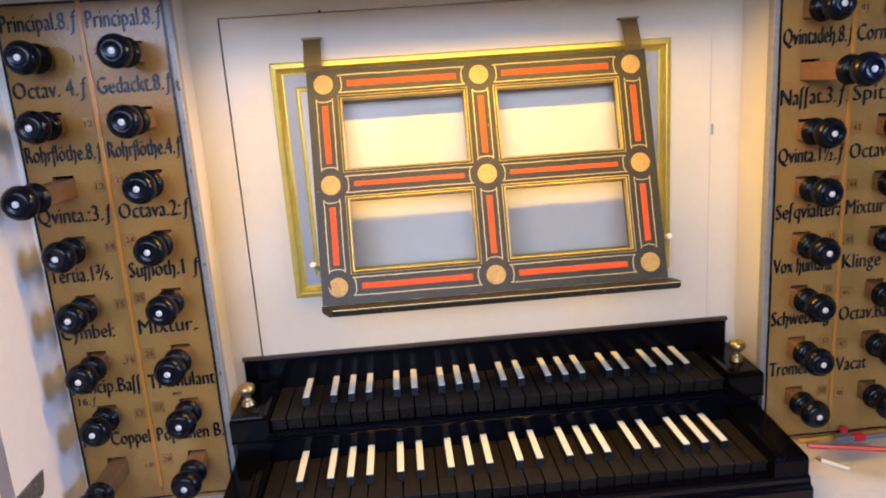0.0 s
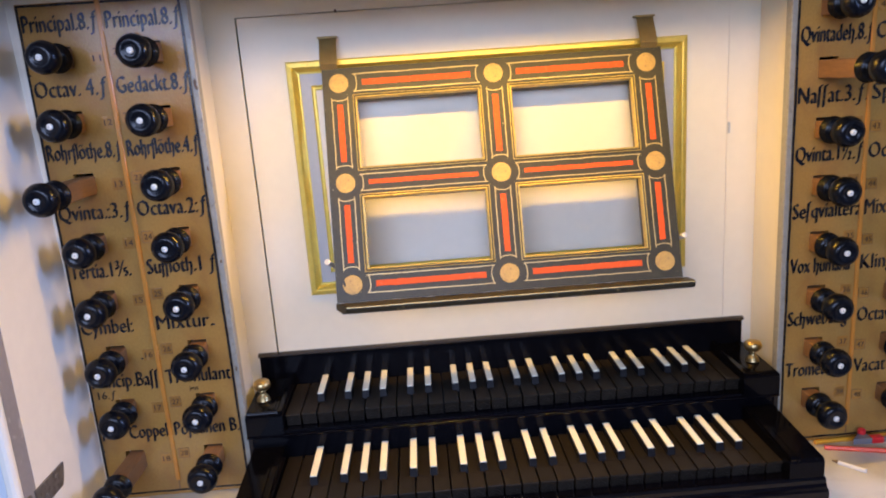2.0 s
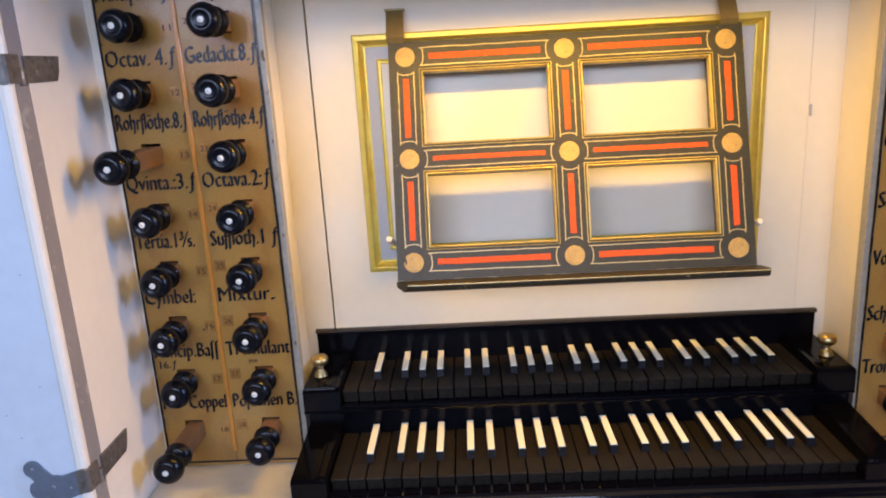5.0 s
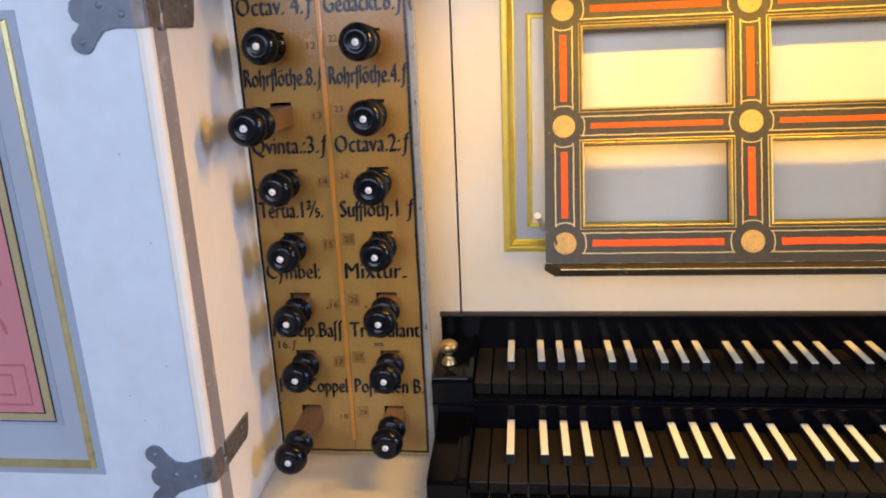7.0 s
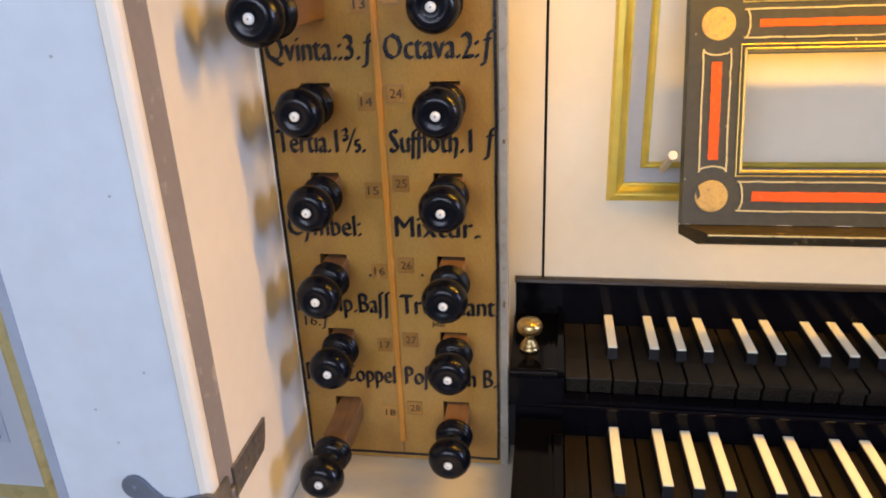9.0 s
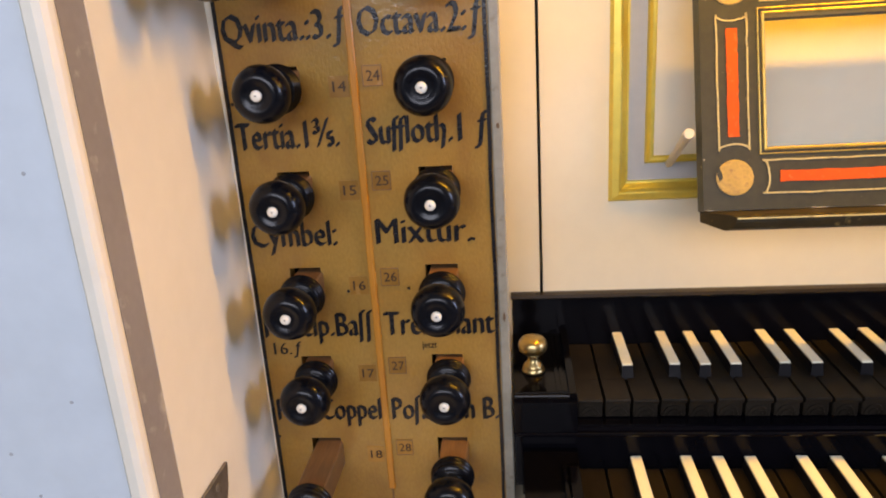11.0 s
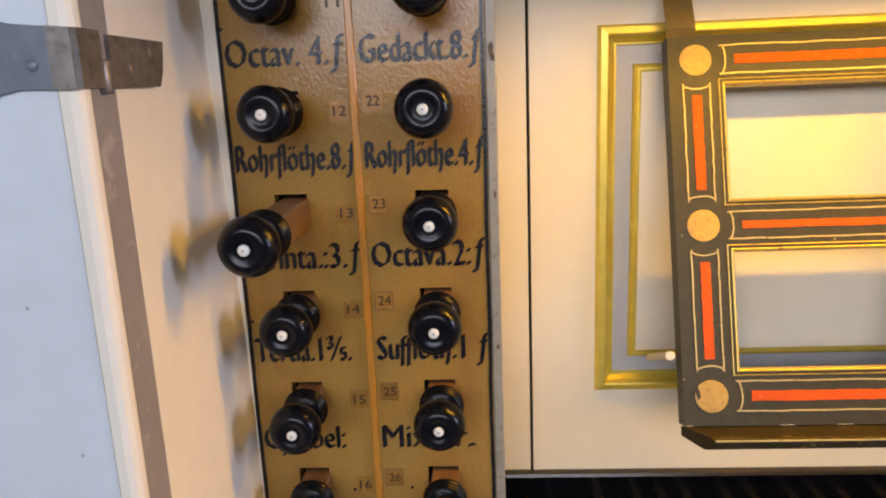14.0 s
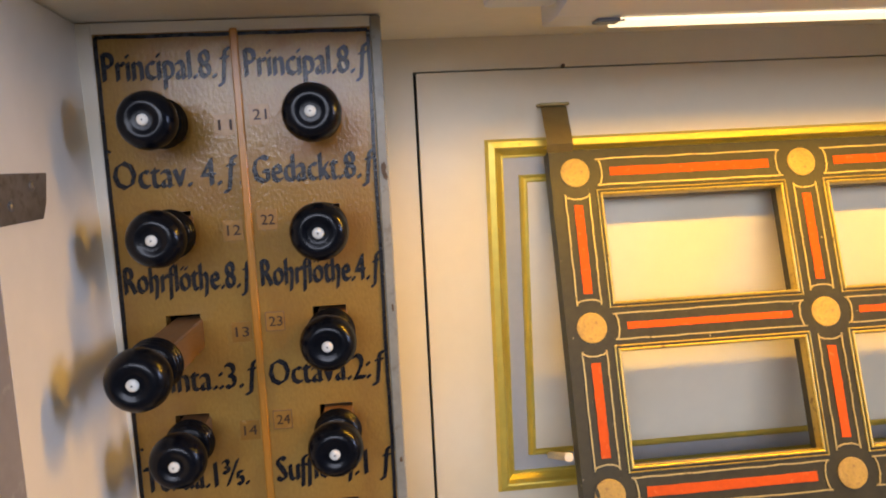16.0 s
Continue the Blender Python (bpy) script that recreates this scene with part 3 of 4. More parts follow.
part("back_cap", prism([(1.0205, 0.9005), (1.0190, 0.9022), (1.0205, 0.9050), (1.0245, 0.9062), (WALL - 0.002, 0.9062), (WALL - 0.002, 0.9005)], "x", CL - 0.001, CR + 0.001), CAPB, case, "moulded cap of the back board")
part("middle_board", bx(-0.174, mirror_x(-0.174), 0.9025, 0.9100, 0.760, 0.8310), EBONYB, case)
part("upper_slip", prism([(0.9025, 0.8222), (0.8980, 0.8222), (0.8966, 0.8230), (0.8960, 0.8243), (0.8963, 0.8257), (0.8974, 0.8265), (0.9000, 0.8268), (0.9006, 0.8300), (0.9100, 0.8305), (0.9200, 0.8305), (0.9200, 0.8222)], "x", CL - 0.001, CR + 0.001), EBONY, case, "moulded rail below the upper keys")
part("upper_bed", bx(CL + 0.002, CR - 0.002, 0.9105, 1.0230, 0.800, 0.8290), EBONY, case)
part("lower_bed", bx(-0.171, mirror_x(-0.171), 0.7800, 1.0230, 0.740, 0.7690), EBONY, case)
part("lower_slip", prism([(0.7800, SHELF), (0.7500, SHELF), (0.7500, 0.7560), (0.7520, 0.7585), (0.7555, 0.7600), (0.7575, 0.7640), (0.7580, 0.7690), (0.7620, 0.7715), (0.7800, 0.7715)], "x", -0.1745, mirror_x(-0.1745)), EBONY, case, "moulded front rail below the lower keys")
for s in (-1, 1):
    def sx(d):
        return CX + s * d
    out, inn = CX + 0.1725, CX - X0 + 0.001
    a, b = sorted((sx(out), sx(inn)))
    part("lower_cheek", prism([(0.7605, 0.7720), (0.7605, 0.7940), (0.7640, 0.7985), (0.8960, 0.8085), (0.9020, 0.8085), (0.9020, 0.7720)], "x", a, b), EBONYC, case, "sloping black end block")
    a, b = sorted((sx(inn + 0.009), sx(inn + 0.0015)))
    ridge = [(0.7620, 0.7960), (0.7610, 0.8000), (0.7640, 0.8030), (0.8700, 0.8120), (0.8750, 0.8105), (0.8750, 0.8060)]
    part("cheek_ridge", prism(ridge, "x", a, b), EBONYC, case)
    a, b = sorted((sx(inn + 0.014), sx(inn + 0.011)))
    part("cheek_ridge", prism([(y, z - 0.0012) for y, z in ridge], "x", a, b), EBONYC, case)
    out = CX + 0.1795
    a, b = sorted((sx(out), sx(inn - 0.0005)))
    part("upper_cheek", prism([(0.8968, 0.8270), (0.8968, 0.8560), (0.8990, 0.8590), (1.0228, 0.8620), (1.0228, 0.8270)], "x", a, b), EBONYC, case, "black end block of the upper keys")
    a, b = sorted((sx(inn + 0.006), sx(inn)))
    part("cheek_ridge", prism([(0.8980, 0.8560), (0.8975, 0.8600), (0.9000, 0.8630), (1.0180, 0.8690), (1.0225, 0.8600)], "x", a, b), EBONYC, case)
    for d in (0.0022, 0.0066):
        a, b = sorted((sx(out - 0.001), sx(inn + 0.006)))
        part("cheek_moulding", prism([(0.8990 + d, 0.8588), (0.8996 + d, 0.8603), (0.9012 + d, 0.8608), (0.9026 + d, 0.8600), (0.9030 + d, 0.8588)], "x", a, b), EBONYC, case)
        a, b = sorted((sx(inn + 0.0068 + d), sx(inn + 0.0098 + d)))
        part("cheek_moulding", prism([(0.9075, 0.8592), (0.9085, 0.8610), (1.0170, 0.8638), (1.0170, 0.8616)], "x", a, b), EBONYC, case)
    a, b = sorted((sx(out), sx(out - 0.006)))
    part("side_board", bx(a, b, 0.9000, 1.0230, 0.772, 0.8318), EBONY, case)

knob_x = (-0.161, mirror_x(-0.161))
brass = thing("brass_knob", (0, 0, 0), "small turned brass knob on the black end block", "knob", "brass knobs of the keyboard case")
part("stem", lathe([(0.0098, 0.0), (0.0104, 0.0010), (0.0100, 0.0024), (0.0088, 0.0036), (0.0092, 0.0048), (0.0078, 0.0072), (0.0054, 0.0098), (0.0044, 0.0126), (0.0046, 0.0146), (0.0066, 0.0160), (0.0052, 0.0172)], 24, axis="z"), BRASS, brass, smooth=True)
part("ball", lathe([(0.0048, 0.0171), (0.0094, 0.0184), (0.0122, 0.0212), (0.0132, 0.0252), (0.0125, 0.0292), (0.0102, 0.0322), (0.0064, 0.0340), (0.0015, 0.0347)], 32, axis="z"), BRASS, brass, smooth=True)
brass.matrix_basis = pose(knob_x[0], 0.947, 0.8606)
copy_thing(brass, pose(knob_x[1], 0.947, 0.8606))


# ---- the stop jambs ----
ROWS_Z = [1.3750 - 0.0824 * i for i in range(8)]
ROWS_E = [1.3760 - 0.0808 * i for i in range(8)]
COL_IN, COL_OUT = 0.449, 0.564       # distances of the knob columns from the middle line


def stop_jamb(name, s, label):
    jamb = thing(name, (CX + s * 0.50, JAMB, 0.70), label, "stop panel", "stop panels of the organ")
    ex = sorted((CX + s * 0.3965, CX + s * (0.6155 - 0.0005)))
    bd = sorted((CX + s * 0.4050, CX + s * (0.6155 - 0.0010)))
    holes = []
    for z in (ROWS_Z if s < 0 else ROWS_E):
        for c in (COL_IN + 0.002, COL_OUT + 0.003):
            x = CX + s * c
            holes.append((x - 0.0135, x + 0.0135, z - 0.0130, z + 0.0150))
    part("board", holed(bd[0], bd[1], 0.7365, 1.4520, holes, JAMB, JAMB + 0.014), OCHRE, jamb, "ochre-brown varnished board with square slots")
    e = sorted((CX + s * 0.3965, CX + s * 0.4049))
    part("edge_strip", bx(e[0], e[1], JAMB - 0.0012, JAMB + 0.014, 0.7365, 1.4525, bevel=0.001), EDGEG, jamb, "worn silver-grey painted edge")
    o = sorted((CX + s * 0.6146, CX + s * 0.6265))
    part("outer_strip", bx(o[0], o[1], JAMB - 0.0012, JAMB + 0.014, 0.7365, 1.4525, bevel=0.001), REVEAL, jamb, "white painted outer edge")
    t = sorted((CX + s * 0.4050, CX + s * 0.6145))
    part("top_strip", bx(t[0], t[1], JAMB - 0.001, JAMB + 0.0, 1.4445, 1.4525), REVEAL, jamb, "white painted top edge")
    x_in, x_out = CX + s * 0.4070, CX + s * 0.6126
    xa, xb = sorted((x_in, x_out))
    wob = lambda z: 0.0003 * math.sin(z * 41) + 0.00012 * math.sin(z * 171)
    for nm, x in (("painted_border", x_in), ("painted_border", x_out)):
        pts = [(x + wob(z), z) for z in [0.7430 + k * (1.4420 - 0.7430) / 40 for k in range(41)]]
        part(nm, ribbon(pts, 0.0030, JAMB - 0.0006, JAMB, closed=False), INK, jamb, "black painted border line")
    for z in (0.7430, 1.4420):
        pts = [(xa + k * (xb - xa) / 12, z + 0.0003 * math.sin(k * 2.1)) for k in range(13)]
        part("painted_border", ribbon(pts, 0.0028, JAMB - 0.0006, JAMB, closed=False), INK, jamb, "black painted border line")
    for c, a, b in ((0.5095, 0.760, 1.446),):
        part("centre_strip", bx(CX + s * c - 0.0030, CX + s * c + 0.0030, JAMB - 0.0026, JAMB, a, b, bevel=0.0008), STRIPO, jamb, "orange-brown strip between the columns")
    part("centre_line", bx(CX + s * 0.5095 - 0.0008, CX + s * 0.5095 + 0.0008, JAMB - 0.0006, JAMB, 0.745, 0.7598), TAGLINE, jamb)
    return jamb


def chip(jamb, x, z, w, h, seed):
    """A flaked spot in the paint, with a ragged outline."""
    rnd = random.Random(seed)
    pts = [(x + w * (0.6 + 0.4 * rnd.random()) * math.cos(a), z + h * (0.6 + 0.4 * rnd.random()) * math.sin(a)) for a in [2 * math.pi * k / 14 for k in range(14)]]
    part("paint_chip", prism(pts, "y", JAMB - 0.0017, JAMB - 0.0008), CHIP, jamb, "brown spot where the paint has flaked")


west = stop_jamb("stop_jamb", -1, "ochre-brown stop panel with black lettering and two columns")
east = stop_jamb("stop_jamb", 1, "ochre-brown stop panel with black lettering beside the shelf")

for cx, cz, cw, ch, sd in ((-0.1850, 1.3330, 0.0026, 0.0075, 1), (-0.1838, 1.3270, 0.0020, 0.0040, 2), (-0.1845, 1.0900, 0.0016, 0.0030, 3), (-0.1850, 0.9300, 0.0014, 0.0050, 4), (-0.1842, 1.2200, 0.0012, 0.0040, 6)):
    chip(west, cx, cz, cw, ch, sd)
for cx, cz in ((-0.3950, 1.3565), (-0.3935, 1.1165), (-0.3160, 0.9560), (-0.2640, 0.9575), (-0.3950, 0.8150), (-0.2075, 0.9990)):
    part("pin", lathe([(0.0008, -0.0012), (0.0014, -0.0006), (0.0014, 0.0)], 8), INK, west).location = (cx, JAMB, cz)
LW, RW = -0.3925, -0.2865            # left edges of the two lettering columns, west
for col, x, words in ((0, LW, (("Principal.8.ƒ", 0.092), ("Octav. 4.ƒ.", 0.095), ("Rohrflöthe.8.ƒ", 0.095), ("Qvinta.:3.ƒ", 0.094), ("Tertia.1⅗.", 0.080), ("Cymbel:", 0.070), ("Princip.Baſſ.", 0.096), ("Coppel", 0.054, 0.040))),
                      (1, RW, (("Principal.8.ƒ", 0.092), ("Gedackt.8.ƒ", 0.092), ("Rohrflöthe.4.ƒ", 0.092), ("Octava.2:ƒ", 0.091), ("Suffloth.1 ƒ", 0.092), ("Mixtur.", 0.076), ("Tremulant", 0.090), ("Poſaunen B.", 0.091)))):
    for z, (w, width, *shift) in zip(ROWS_Z, words):
        lettering(w, x - 0.0018 + sum(shift), z + 0.0343, JAMB - 0.0003, 0.0225, width * 1.055, INK, west)
lettering("P", LW - 0.0010, ROWS_Z[7] + 0.0343, JAMB - 0.0003, 0.0225, 0.011, INK, west)
lettering("16.ƒ", LW + 0.004, ROWS_Z[6] + 0.0175, JAMB - 0.0003, 0.0120, 0.026, INK, west, nib=0.06)
lettering("jetzt", RW + 0.030, ROWS_Z[6] + 0.0215, JAMB - 0.0003, 0.0065, 0.013, INK, west, nib=0.03)
EW1, EW2 = 0.6255, mirror_x(-0.2865) + 0.012
for x, words in ((EW1, ("", "Qvintadeh.8.ƒ", "Naſſat.3.ƒ.", "Qvinta.1½.ƒ.", "Seſqvialtera", "Vox humana", "Schwebung", "Tromete")),
                 (EW2, ("", "Cornet", "Spitzfl.", "Octava.", "Mixtur", "Klinge", "Octav.Baſſ", "Vacat"))):
    for z, w in zip(ROWS_E, words):
        if w:
            lettering(w, x, z + 0.0350, JAMB - 0.0003, 0.0230, min(0.101, 0.0100 * len(w) * (0.90 if len(w) > 9 else 1)), INK, east)


def number_tag(jamb, words, x, z):
    t = part("number_tag", bx(x - 0.0078, x + 0.0078, JAMB - 0.0007, JAMB, z - 0.0080, z + 0.0080), TAG, jamb, "small yellow-brown paper number tag")
    if int(words) % 10 > 2 and words[0] in "24":
        part("tag_border", ribbon(oblong(x - 0.0074, x + 0.0074, z - 0.0076, z + 0.0076), 0.0008, JAMB - 0.0010, JAMB - 0.0007), TAGLINE, t)
    lettering(words, x - 0.0048, z - 0.0038, JAMB - 0.0009, 0.0084, 0.0108, TAGINK, t, "number", nib=0.02)


for i, z in enumerate(ROWS_Z):
    number_tag(west, str(11 + i), -0.3065, z - 0.0020)
    number_tag(west, str(21 + i), -0.2795, z + 0.0050)
    number_tag(east, str(31 + i), mirror_x(-0.2795), ROWS_E[i] + 0.0050)
    number_tag(east, str(41 + i), mirror_x(-0.3065), ROWS_E[i] - 0.0020)


def stop_knob():
    k = thing("stop_knob", (0, 0, 0), "black turned stop knob with ivory dot and brown shank", "stop knob", "stop knobs of the organ")
    part("ball", lathe([(0.0040, 0.0020), (0.0070, 0.0021), (0.0078, 0.0019), (0.0100, 0.0009), (0.0122, 0.0006), (0.0148, 0.0014), (0.0174, 0.0036), (0.0198, 0.0080), (0.0208, 0.0128), (0.0203, 0.0172), (0.0182, 0.0222), (0.0148, 0.0262), (0.0112, 0.0292), (0.0096, 0.0318)], 36), KNOBW, k, smooth=True)
    part("collar", lathe([(0.0096, 0.0316), (0.0092, 0.0340), (0.0100, 0.0358), (0.0135, 0.0368), (0.0165, 0.0380), (0.0176, 0.0398), (0.0170, 0.0412), (0.0162, 0.0416), (0.0172, 0.0424), (0.0184, 0.0440), (0.0178, 0.0456), (0.0168, 0.0460), (0.0178, 0.0468), (0.0190, 0.0486), (0.0182, 0.0504), (0.0165, 0.0512), (0.0150, 0.0540)], 36), KNOBW, k, "ringed black collar", smooth=True)
    dot = part("ivory_dot", lathe([(0.0015, -0.0002), (0.0034, 0.0002), (0.0040, 0.0010), (0.0040, 0.0030)], 16), IVDOT, k, "ivory inlay", smooth=True)
    part("pin_hole", lathe([(0.0006, -0.0004), (0.0007, 0.0002)], 8), DARK, dot)
    part("shank", bx(-0.0120, 0.0120, 0.0538, 0.150, -0.0120, 0.0120, bevel=0.001), SHANK, k, "square brown wooden shank")
    return k


proto = stop_knob()
FRONT = {(-1, COL_OUT): (0.846, 0.840, 0.776, 0.841, 0.842, 0.838, 0.847, 0.791), (-1, COL_IN): (0.832, 0.826, 0.838, 0.839, 0.845, 0.838, 0.847, 0.829),
         (1, COL_IN): (0.838, 0.772, 0.842, 0.840, 0.838, 0.840, 0.836, 0.838), (1, COL_OUT): (0.842, 0.840, 0.838, 0.842, 0.842, 0.838, 0.842, 0.840)}
first = True
for (s, c), fronts in FRONT.items():
    for i, (z, y) in enumerate(zip(ROWS_Z if s < 0 else ROWS_E, fronts)):
        m = pose(CX + s * c, y, z - 0.0006 * (i % 3), 0, 0, 0)
        out = y < 0.80
        if first:
            proto.matrix_basis, o, first = m, proto, False
        else:
            o = copy_thing(proto, m)
        if out:
            o["label"] = "black turned stop knob pulled out on brown shank"


# ---- the lamp under the soffit ----
lamp = thing("strip_lamp", (CX, 0.76, SOFFIT), "white strip lamp under the soffit, switched on", "lamp")
LX0, LX1 = -0.068, mirror_x(-0.068)
part("housing", prism([(0.695, 1.4530), (0.695, 1.4470), (0.702, 1.4440), (0.806, 1.4268), (0.840, 1.4265), (0.848, 1.4290), (0.848, 1.4530)], "x", LX0, LX1), PLASTIC, lamp)
part("diffuser", bx(LX0 + 0.045, LX1 - 0.045, LAMP_Y - 0.013, LAMP_Y + 0.012, 1.4245, 1.4270, bevel=0.001), GLOW, lamp, "glowing diffuser")
part("end_plug", bx(LX0 - 0.048, LX0 - 0.001, 0.775, 0.812, 1.434, 1.450, bevel=0.004, seg=2), PLASTIC, lamp, "white plug and lead")
part("switch", bx(LX0 + 0.030, LX0 + 0.050, 0.815, 0.828, 1.4245, 1.4268, bevel=0.0008), GREYM, lamp, "small grey switch")


# ---- the open case door ----
def case_door():
    door = thing("case_door", (-0.70, 0.72, 0.0), "pale blue-white case door standing open, gilded panel with pink field", "door")
    DX0, DX1, YF, Z0, Z1 = -1.08, -0.3990, 0.7050, 0.10, 2.2
    gx0, gx1, gz0, gz1 = -0.945, -0.5360, 0.8440, 1.3260
    part("stile_board", holed(DX0, DX1 - 0.0127, Z0, Z1, [(gx0 + 0.003, gx1 - 0.003, gz0 + 0.003, gz1 - 0.003)], YF, YF + 0.030), DOORW, door)
    edge = [(DX1 - 0.0125, YF), (DX1 - 0.0112, YF - 0.0010), (DX1 - 0.0060, YF - 0.0010), (DX1 - 0.0025, YF + 0.0008), (DX1 - 0.0006, YF + 0.0040), (DX1, YF + 0.0070), (DX1 - 0.0005, YF + 0.0100), (DX1 - 0.0020, YF + 0.0108), (DX1 - 0.0125, YF + 0.0108)]
    # whiter than the door face: the window's light is put into its colour
    part("edge_moulding", prism(edge, "z", Z0, Z1), REVEAL, door, "rounded edge moulding, whitened for the light from the window")
    part("rebate", bx(DX1 - 0.0125, -0.3996, YF + 0.0110, YF + 0.0365, Z0, Z1), STRIPG, door, "grey-brown rebate behind the edge")
    part("gilded_moulding", frame_moulding(gx0, gx1, gz0, gz1, [(0, YF), (0.0008, YF - 0.003), (0.0030, YF - 0.0065), (0.0046, YF - 0.0065), (0.0062, YF - 0.003), (0.0070, YF + 0.001), (0.0076, YF + 0.006)]), DOORGOLD, door, "gilded moulding")
    part("grey_border", ribbon(oblong(gx0 - 0.0040, gx1 + 0.0040, gz0 - 0.0040, gz1 + 0.0040), 0.012, YF - 0.0008, YF), DOORBAND, door, "blue-grey painted band outside the moulding")
    part("sunk_field", bx(gx0 + 0.004, gx1 - 0.004, YF + 0.0040, YF + 0.020, gz0 + 0.004, gz1 - 0.004), DOORG, door, "pale grey sunk field")
    px0, px1, pz0, pz1 = gx0 + 0.056, gx1 - 0.0525, gz0 + 0.0665, gz1 - 0.074
    y = YF + 0.0040
    part("grey_line", ribbon(oblong(px0 - 0.016, px1 + 0.016, pz0 - 0.012, pz1 + 0.012), 0.010, y - 0.0005, y), DOORBAND, door, "darker blue-grey painted band")
    part("olive_band", ribbon(oblong(px0 - 0.0060, px1 + 0.0060, pz0 - 0.0050, pz1 + 0.0050), 0.012, y - 0.0010, y), OLIVE, door, "olive-gold painted band")
    for k, wd in ((0.0120, 0.0012), (0.0002, 0.0012)):
        part("black_line", ribbon(oblong(px0 - k, px1 + k, pz0 - k * 0.88, pz1 + k * 0.88), wd, y - 0.0013, y), INK, door)
    part("pink_field", bx(px0, px1, y - 0.0008, y + 0.001, pz0, pz1), PINK, door, "rose-pink painted field")
    for sx_, sz_ in ((-0.4305, 1.106), (-0.4820, 0.935), (-0.4480, 1.196), (-0.4700, 0.905), (-0.4350, 0.970)):
        part("paint_chip", lathe([(0.0005, -0.0004), (0.0011, -0.0003), (0.0012, 0.0)], 7), GREYP, door, "small grey fleck in the paint").location = (sx_, YF, sz_)
    cx = (px0 + px1) / 2
    for s in (-1, 1):
        for (w0, w1, h0, h1) in ((0.012, 0.092, 0.010, 0.058), (0.030, 0.075, 0.022, 0.046)):
            for zz in (1, -1):
                e = px0 if s < 0 else px1
                base = pz0 if zz > 0 else pz1
                xs = sorted((e - s * w0, e - s * w1))
                zs = sorted((base + zz * h0, base + zz * h1))
                part("fret_ornament", ribbon(oblong(xs[0], xs[1], zs[0], zs[1]), 0.0028, y - 0.0012, y), PINKD, door, "darker rose fret")
        for ph, r0 in ((0.075, 0.034), (0.130, 0.040), (0.185, 0.030)):
            pts = []
            for q in range(40):
                a = q / 39 * 3.4 * math.pi
                r = r0 * (1 - 0.78 * q / 39)
                pts.append((cx + s * (0.092 + r * math.cos(a)), pz0 + ph + 0.02 + 1.15 * r * math.sin(a)))
            part("scroll_ornament", ribbon(pts, 0.0042, y - 0.0012, y, closed=False), PINKD, door, "darker rose scroll")
        pts = [(cx + s * (0.092 - 0.035 * math.sin(q / 24 * math.pi * 2.2)), pz0 + 0.065 + q / 24 * 0.20) for q in range(25)]
        part("scroll_ornament", ribbon(pts, 0.0055, y - 0.0012, y, closed=False), PINKD, door, "darker rose scroll")
    return door


DOORG = mat("pale_grey_field_paint", (0.40, 0.46, 0.54), 0.45, vary=0.05, scale=8, bump=0.1, bscale=50)
case_door()


def strap_hinge(z, drop):
    h = thing("strap_hinge", (-0.42, 0.72, z), "dark iron strap hinge with forked end on the case door", "hinge", "hinges of the case door")
    YF = 0.7050
    out = [(-0.4115, 0.0156), (-0.4300, 0.0162), (-0.4420, 0.0190), (-0.4500, 0.0270)]
    lobe = [(-0.4640 + 0.0110 * math.cos(radians(a)), 0.0280 + 0.0110 * math.sin(radians(a))) for a in range(40, 250, 26)]
    tip = [(-0.4640, 0.0120), (-0.4700, 0.0080), (-0.4725, 0.0)]
    up = out + lobe + tip
    outline = up + [(x, -v) for x, v in up[::-1][1:]]
    bm = prism([(x, z + v - drop * min(1, max(0, (-0.405 - x) / 0.03))) for x, v in outline], "y", YF - 0.0034, YF - 0.0006)
    part("door_leaf", bm, IRON, h)
    d = drop * 0.217
    part("strap_end", prism([(-0.4113, z + 0.0158 - d), (-0.4050, z + 0.0156), (-0.3990, z + 0.0150), (-0.3990, z - 0.0150), (-0.4050, z - 0.0156), (-0.4113, z - 0.0158 - d)], "y", YF - 0.0042, YF - 0.0006), WORNIRON, h, "worn bright end of the strap over the edge")
    part("bend", prism([(-0.3990, YF - 0.0034), (-0.3965, YF - 0.0015), (-0.3960, YF + 0.0200), (-0.3985, YF + 0.0200), (-0.3988, YF + 0.0)], "z", z - 0.0150, z + 0.0150), WORNIRON, h, "worn bright bend of the strap")
    part("knuckle", lathe([(0.0050, -0.0090), (0.0056, -0.0080), (0.0056, 0.0080), (0.0050, 0.0090)], 18, axis="z"), WORNIRON, h, "worn pin and knuckle", smooth=True).location = (-0.4000, YF + 0.0245, z - 0.009)
    part("wall_leaf", prism([(0.7365, z - 0.0155), (0.7960, z - 0.0145), (0.8020, z - 0.0050), (0.8065, z + 0.0135), (0.7365, z + 0.0135)], "x", XL + 0.0004, XL + 0.0028), WORNIRON, h, "worn bright wall leaf")
    for x, v in ((-0.4640, 0.028), (-0.4640, -0.028), (-0.4420, 0.004), (-0.4210, -0.004)):
        part("nail", lathe([(0.0012, -0.0016), (0.0030, -0.0008), (0.0036, 0.0004)], 10), IRON, h).location = (x, YF - 0.0034, z + v - drop * (0.5 if x > -0.43 else 1))
    for yy, v in ((0.758, -0.005), (0.785, 0.006)):
        part("nail", lathe([(0.0012, 0.0016), (0.0030, 0.0008), (0.0036, -0.0004)], 10, axis="x"), WORNIRON, h).location = (XL + 0.0028, yy, z + v)


for z, drop in ((1.328, -0.002), (0.8465, 0.0105)):
    strap_hinge(z, drop)


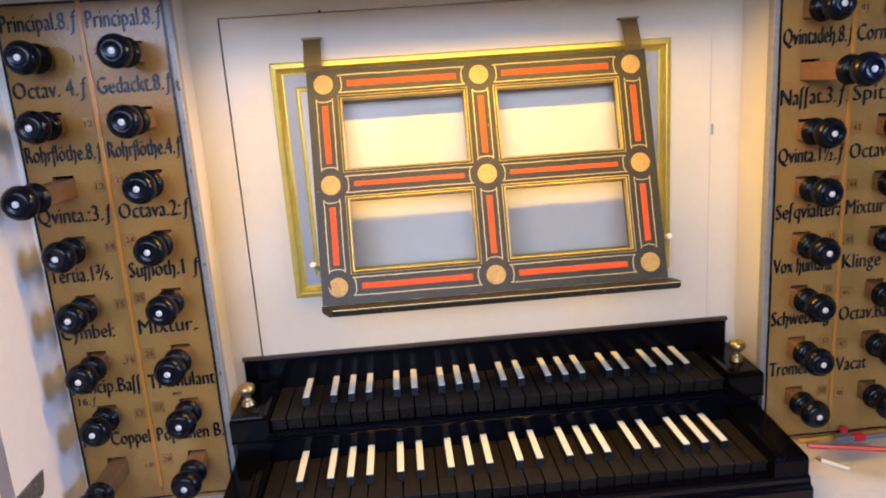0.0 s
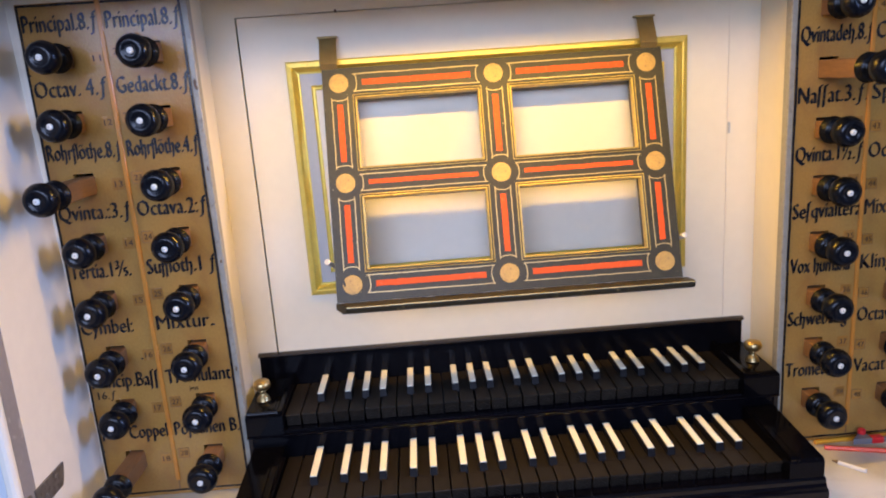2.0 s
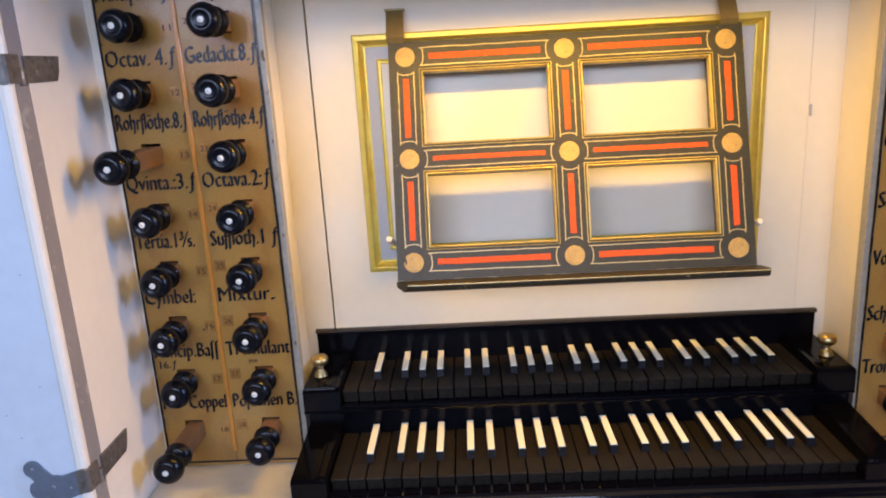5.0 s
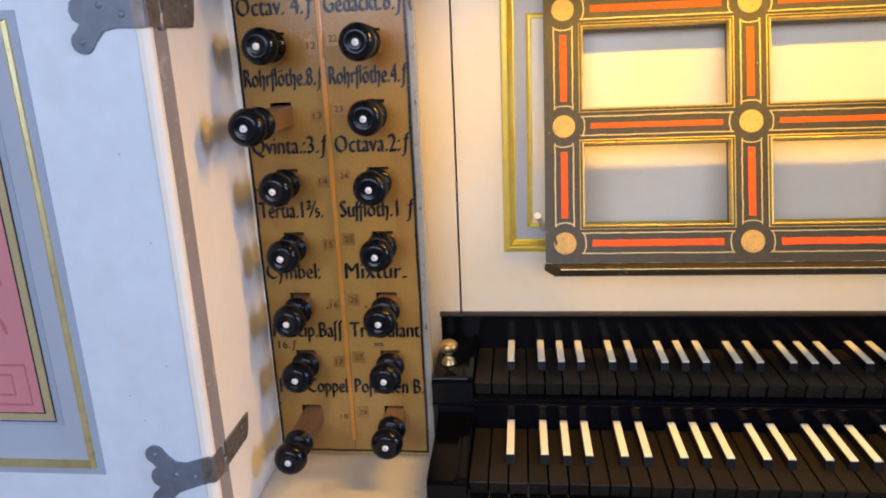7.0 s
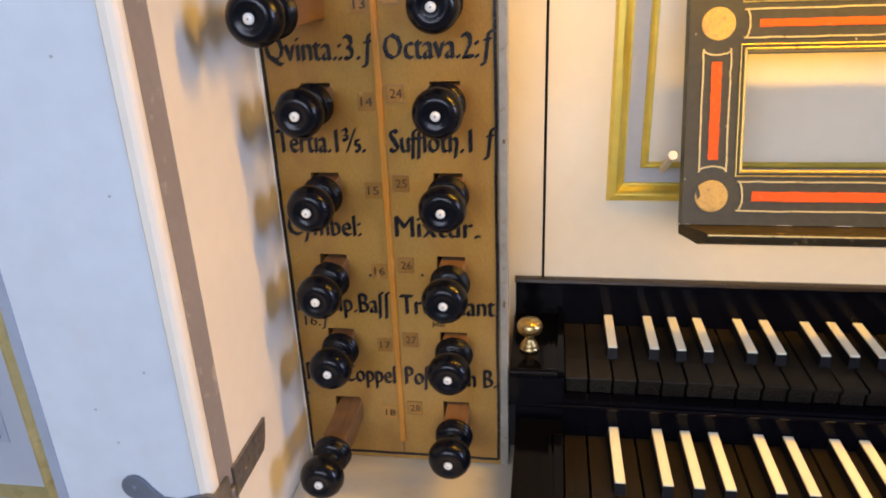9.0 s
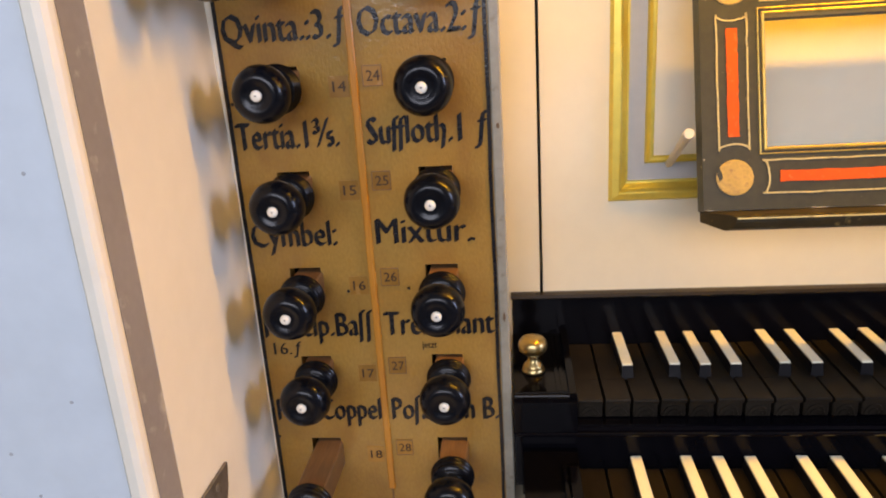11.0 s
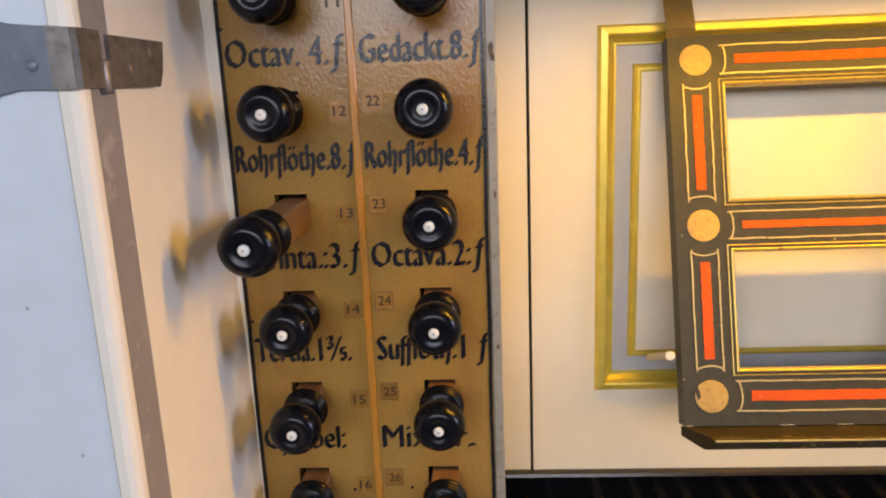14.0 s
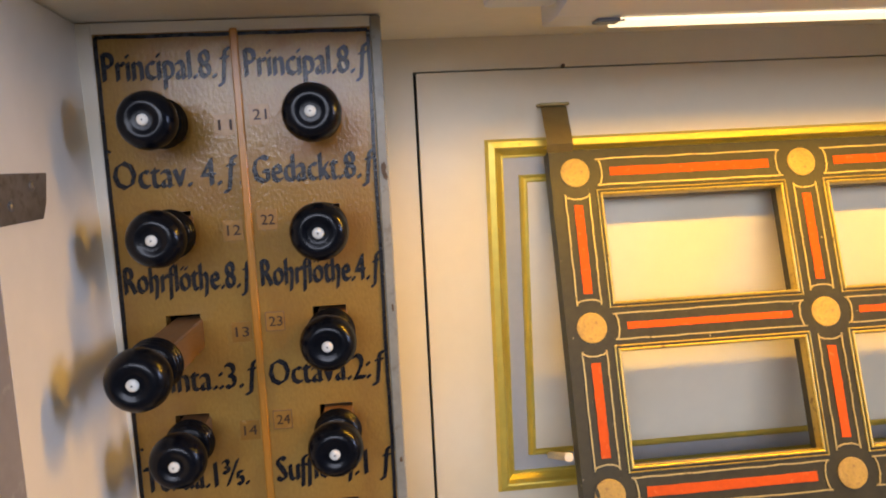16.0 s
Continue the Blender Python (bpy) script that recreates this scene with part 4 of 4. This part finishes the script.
# ---- pencils on the shelf ----
def stick(name, a, b, r, material, label, sides=6, tip=0.0, end=None, end_label=""):
    a, b = Vector(a), Vector(b)
    d = b - a
    t = thing(name, tuple(a), label, "pencil", "pencils on the shelf")
    m = Matrix.Translation(a) @ d.to_track_quat("Z", "Y").to_matrix().to_4x4()
    bm = lathe([(r, tip), (r, d.length)], sides, axis="z")
    bm.transform(m)
    part("barrel", bm, material, t)
    if tip:
        bm = lathe([(0.0006, 0.0), (r * 0.92, tip)], 10, axis="z")
        bm.transform(m)
        part("point", bm, LEAD, t, "sharpened point")
    if end:
        bm = lathe([(r * 1.02, d.length), (r * 1.02, d.length + 0.008), (r * 0.6, d.length + 0.010)], 12, axis="z")
        bm.transform(m)
        part("end_cap", bm, end, t, end_label)
    return t


SZ = SHELF + 0.0002
stick("pencil", (0.672, 0.9020, SZ + 0.0035), (0.812, 0.9060, SZ + 0.0035), 0.0036, YELLOWP, "yellow lacquered pencil lying on the shelf")
stick("pencil", (0.6780, 0.8860, SZ + 0.0035), (0.812, 0.8460, SZ + 0.0035), 0.0036, ORANGEP, "orange-red lacquered pencil lying on the shelf", end=None)
stick("pencil", (0.6685, 0.8510, SZ + 0.0030), (0.6980, 0.8160, SZ + 0.0030), 0.0032, PENW, "short white pencil stub with sharpened point", sides=10, tip=0.009)
pen = thing("compass", (0.75, 0.88, SZ), "grey and red plastic pair of compasses on the shelf", "drawing tool")
part("grey_body", prism([(0.7180, 0.8800), (0.7350, 0.8960), (0.7450, 0.8940), (0.7480, 0.8790)], "z", SZ + 0.007, SZ + 0.016), GREYM, pen)
part("red_collar", bx(0.7460, 0.7640, 0.8780, 0.8890, SZ + 0.007, SZ + 0.017, bevel=0.002, seg=2), REDP, pen, "red collar")
part("red_knob", lathe([(0.0020, 0), (0.0055, 0.001), (0.0055, 0.008), (0.003, 0.010)], 14, axis="z"), REDP, pen, "red knob").location = (0.7400, 0.8960, SZ + 0.014)
part("grey_arm", bx(0.7640, 0.8200, 0.8800, 0.8880, SZ + 0.007, SZ + 0.014, bevel=0.002), GREYM, pen)
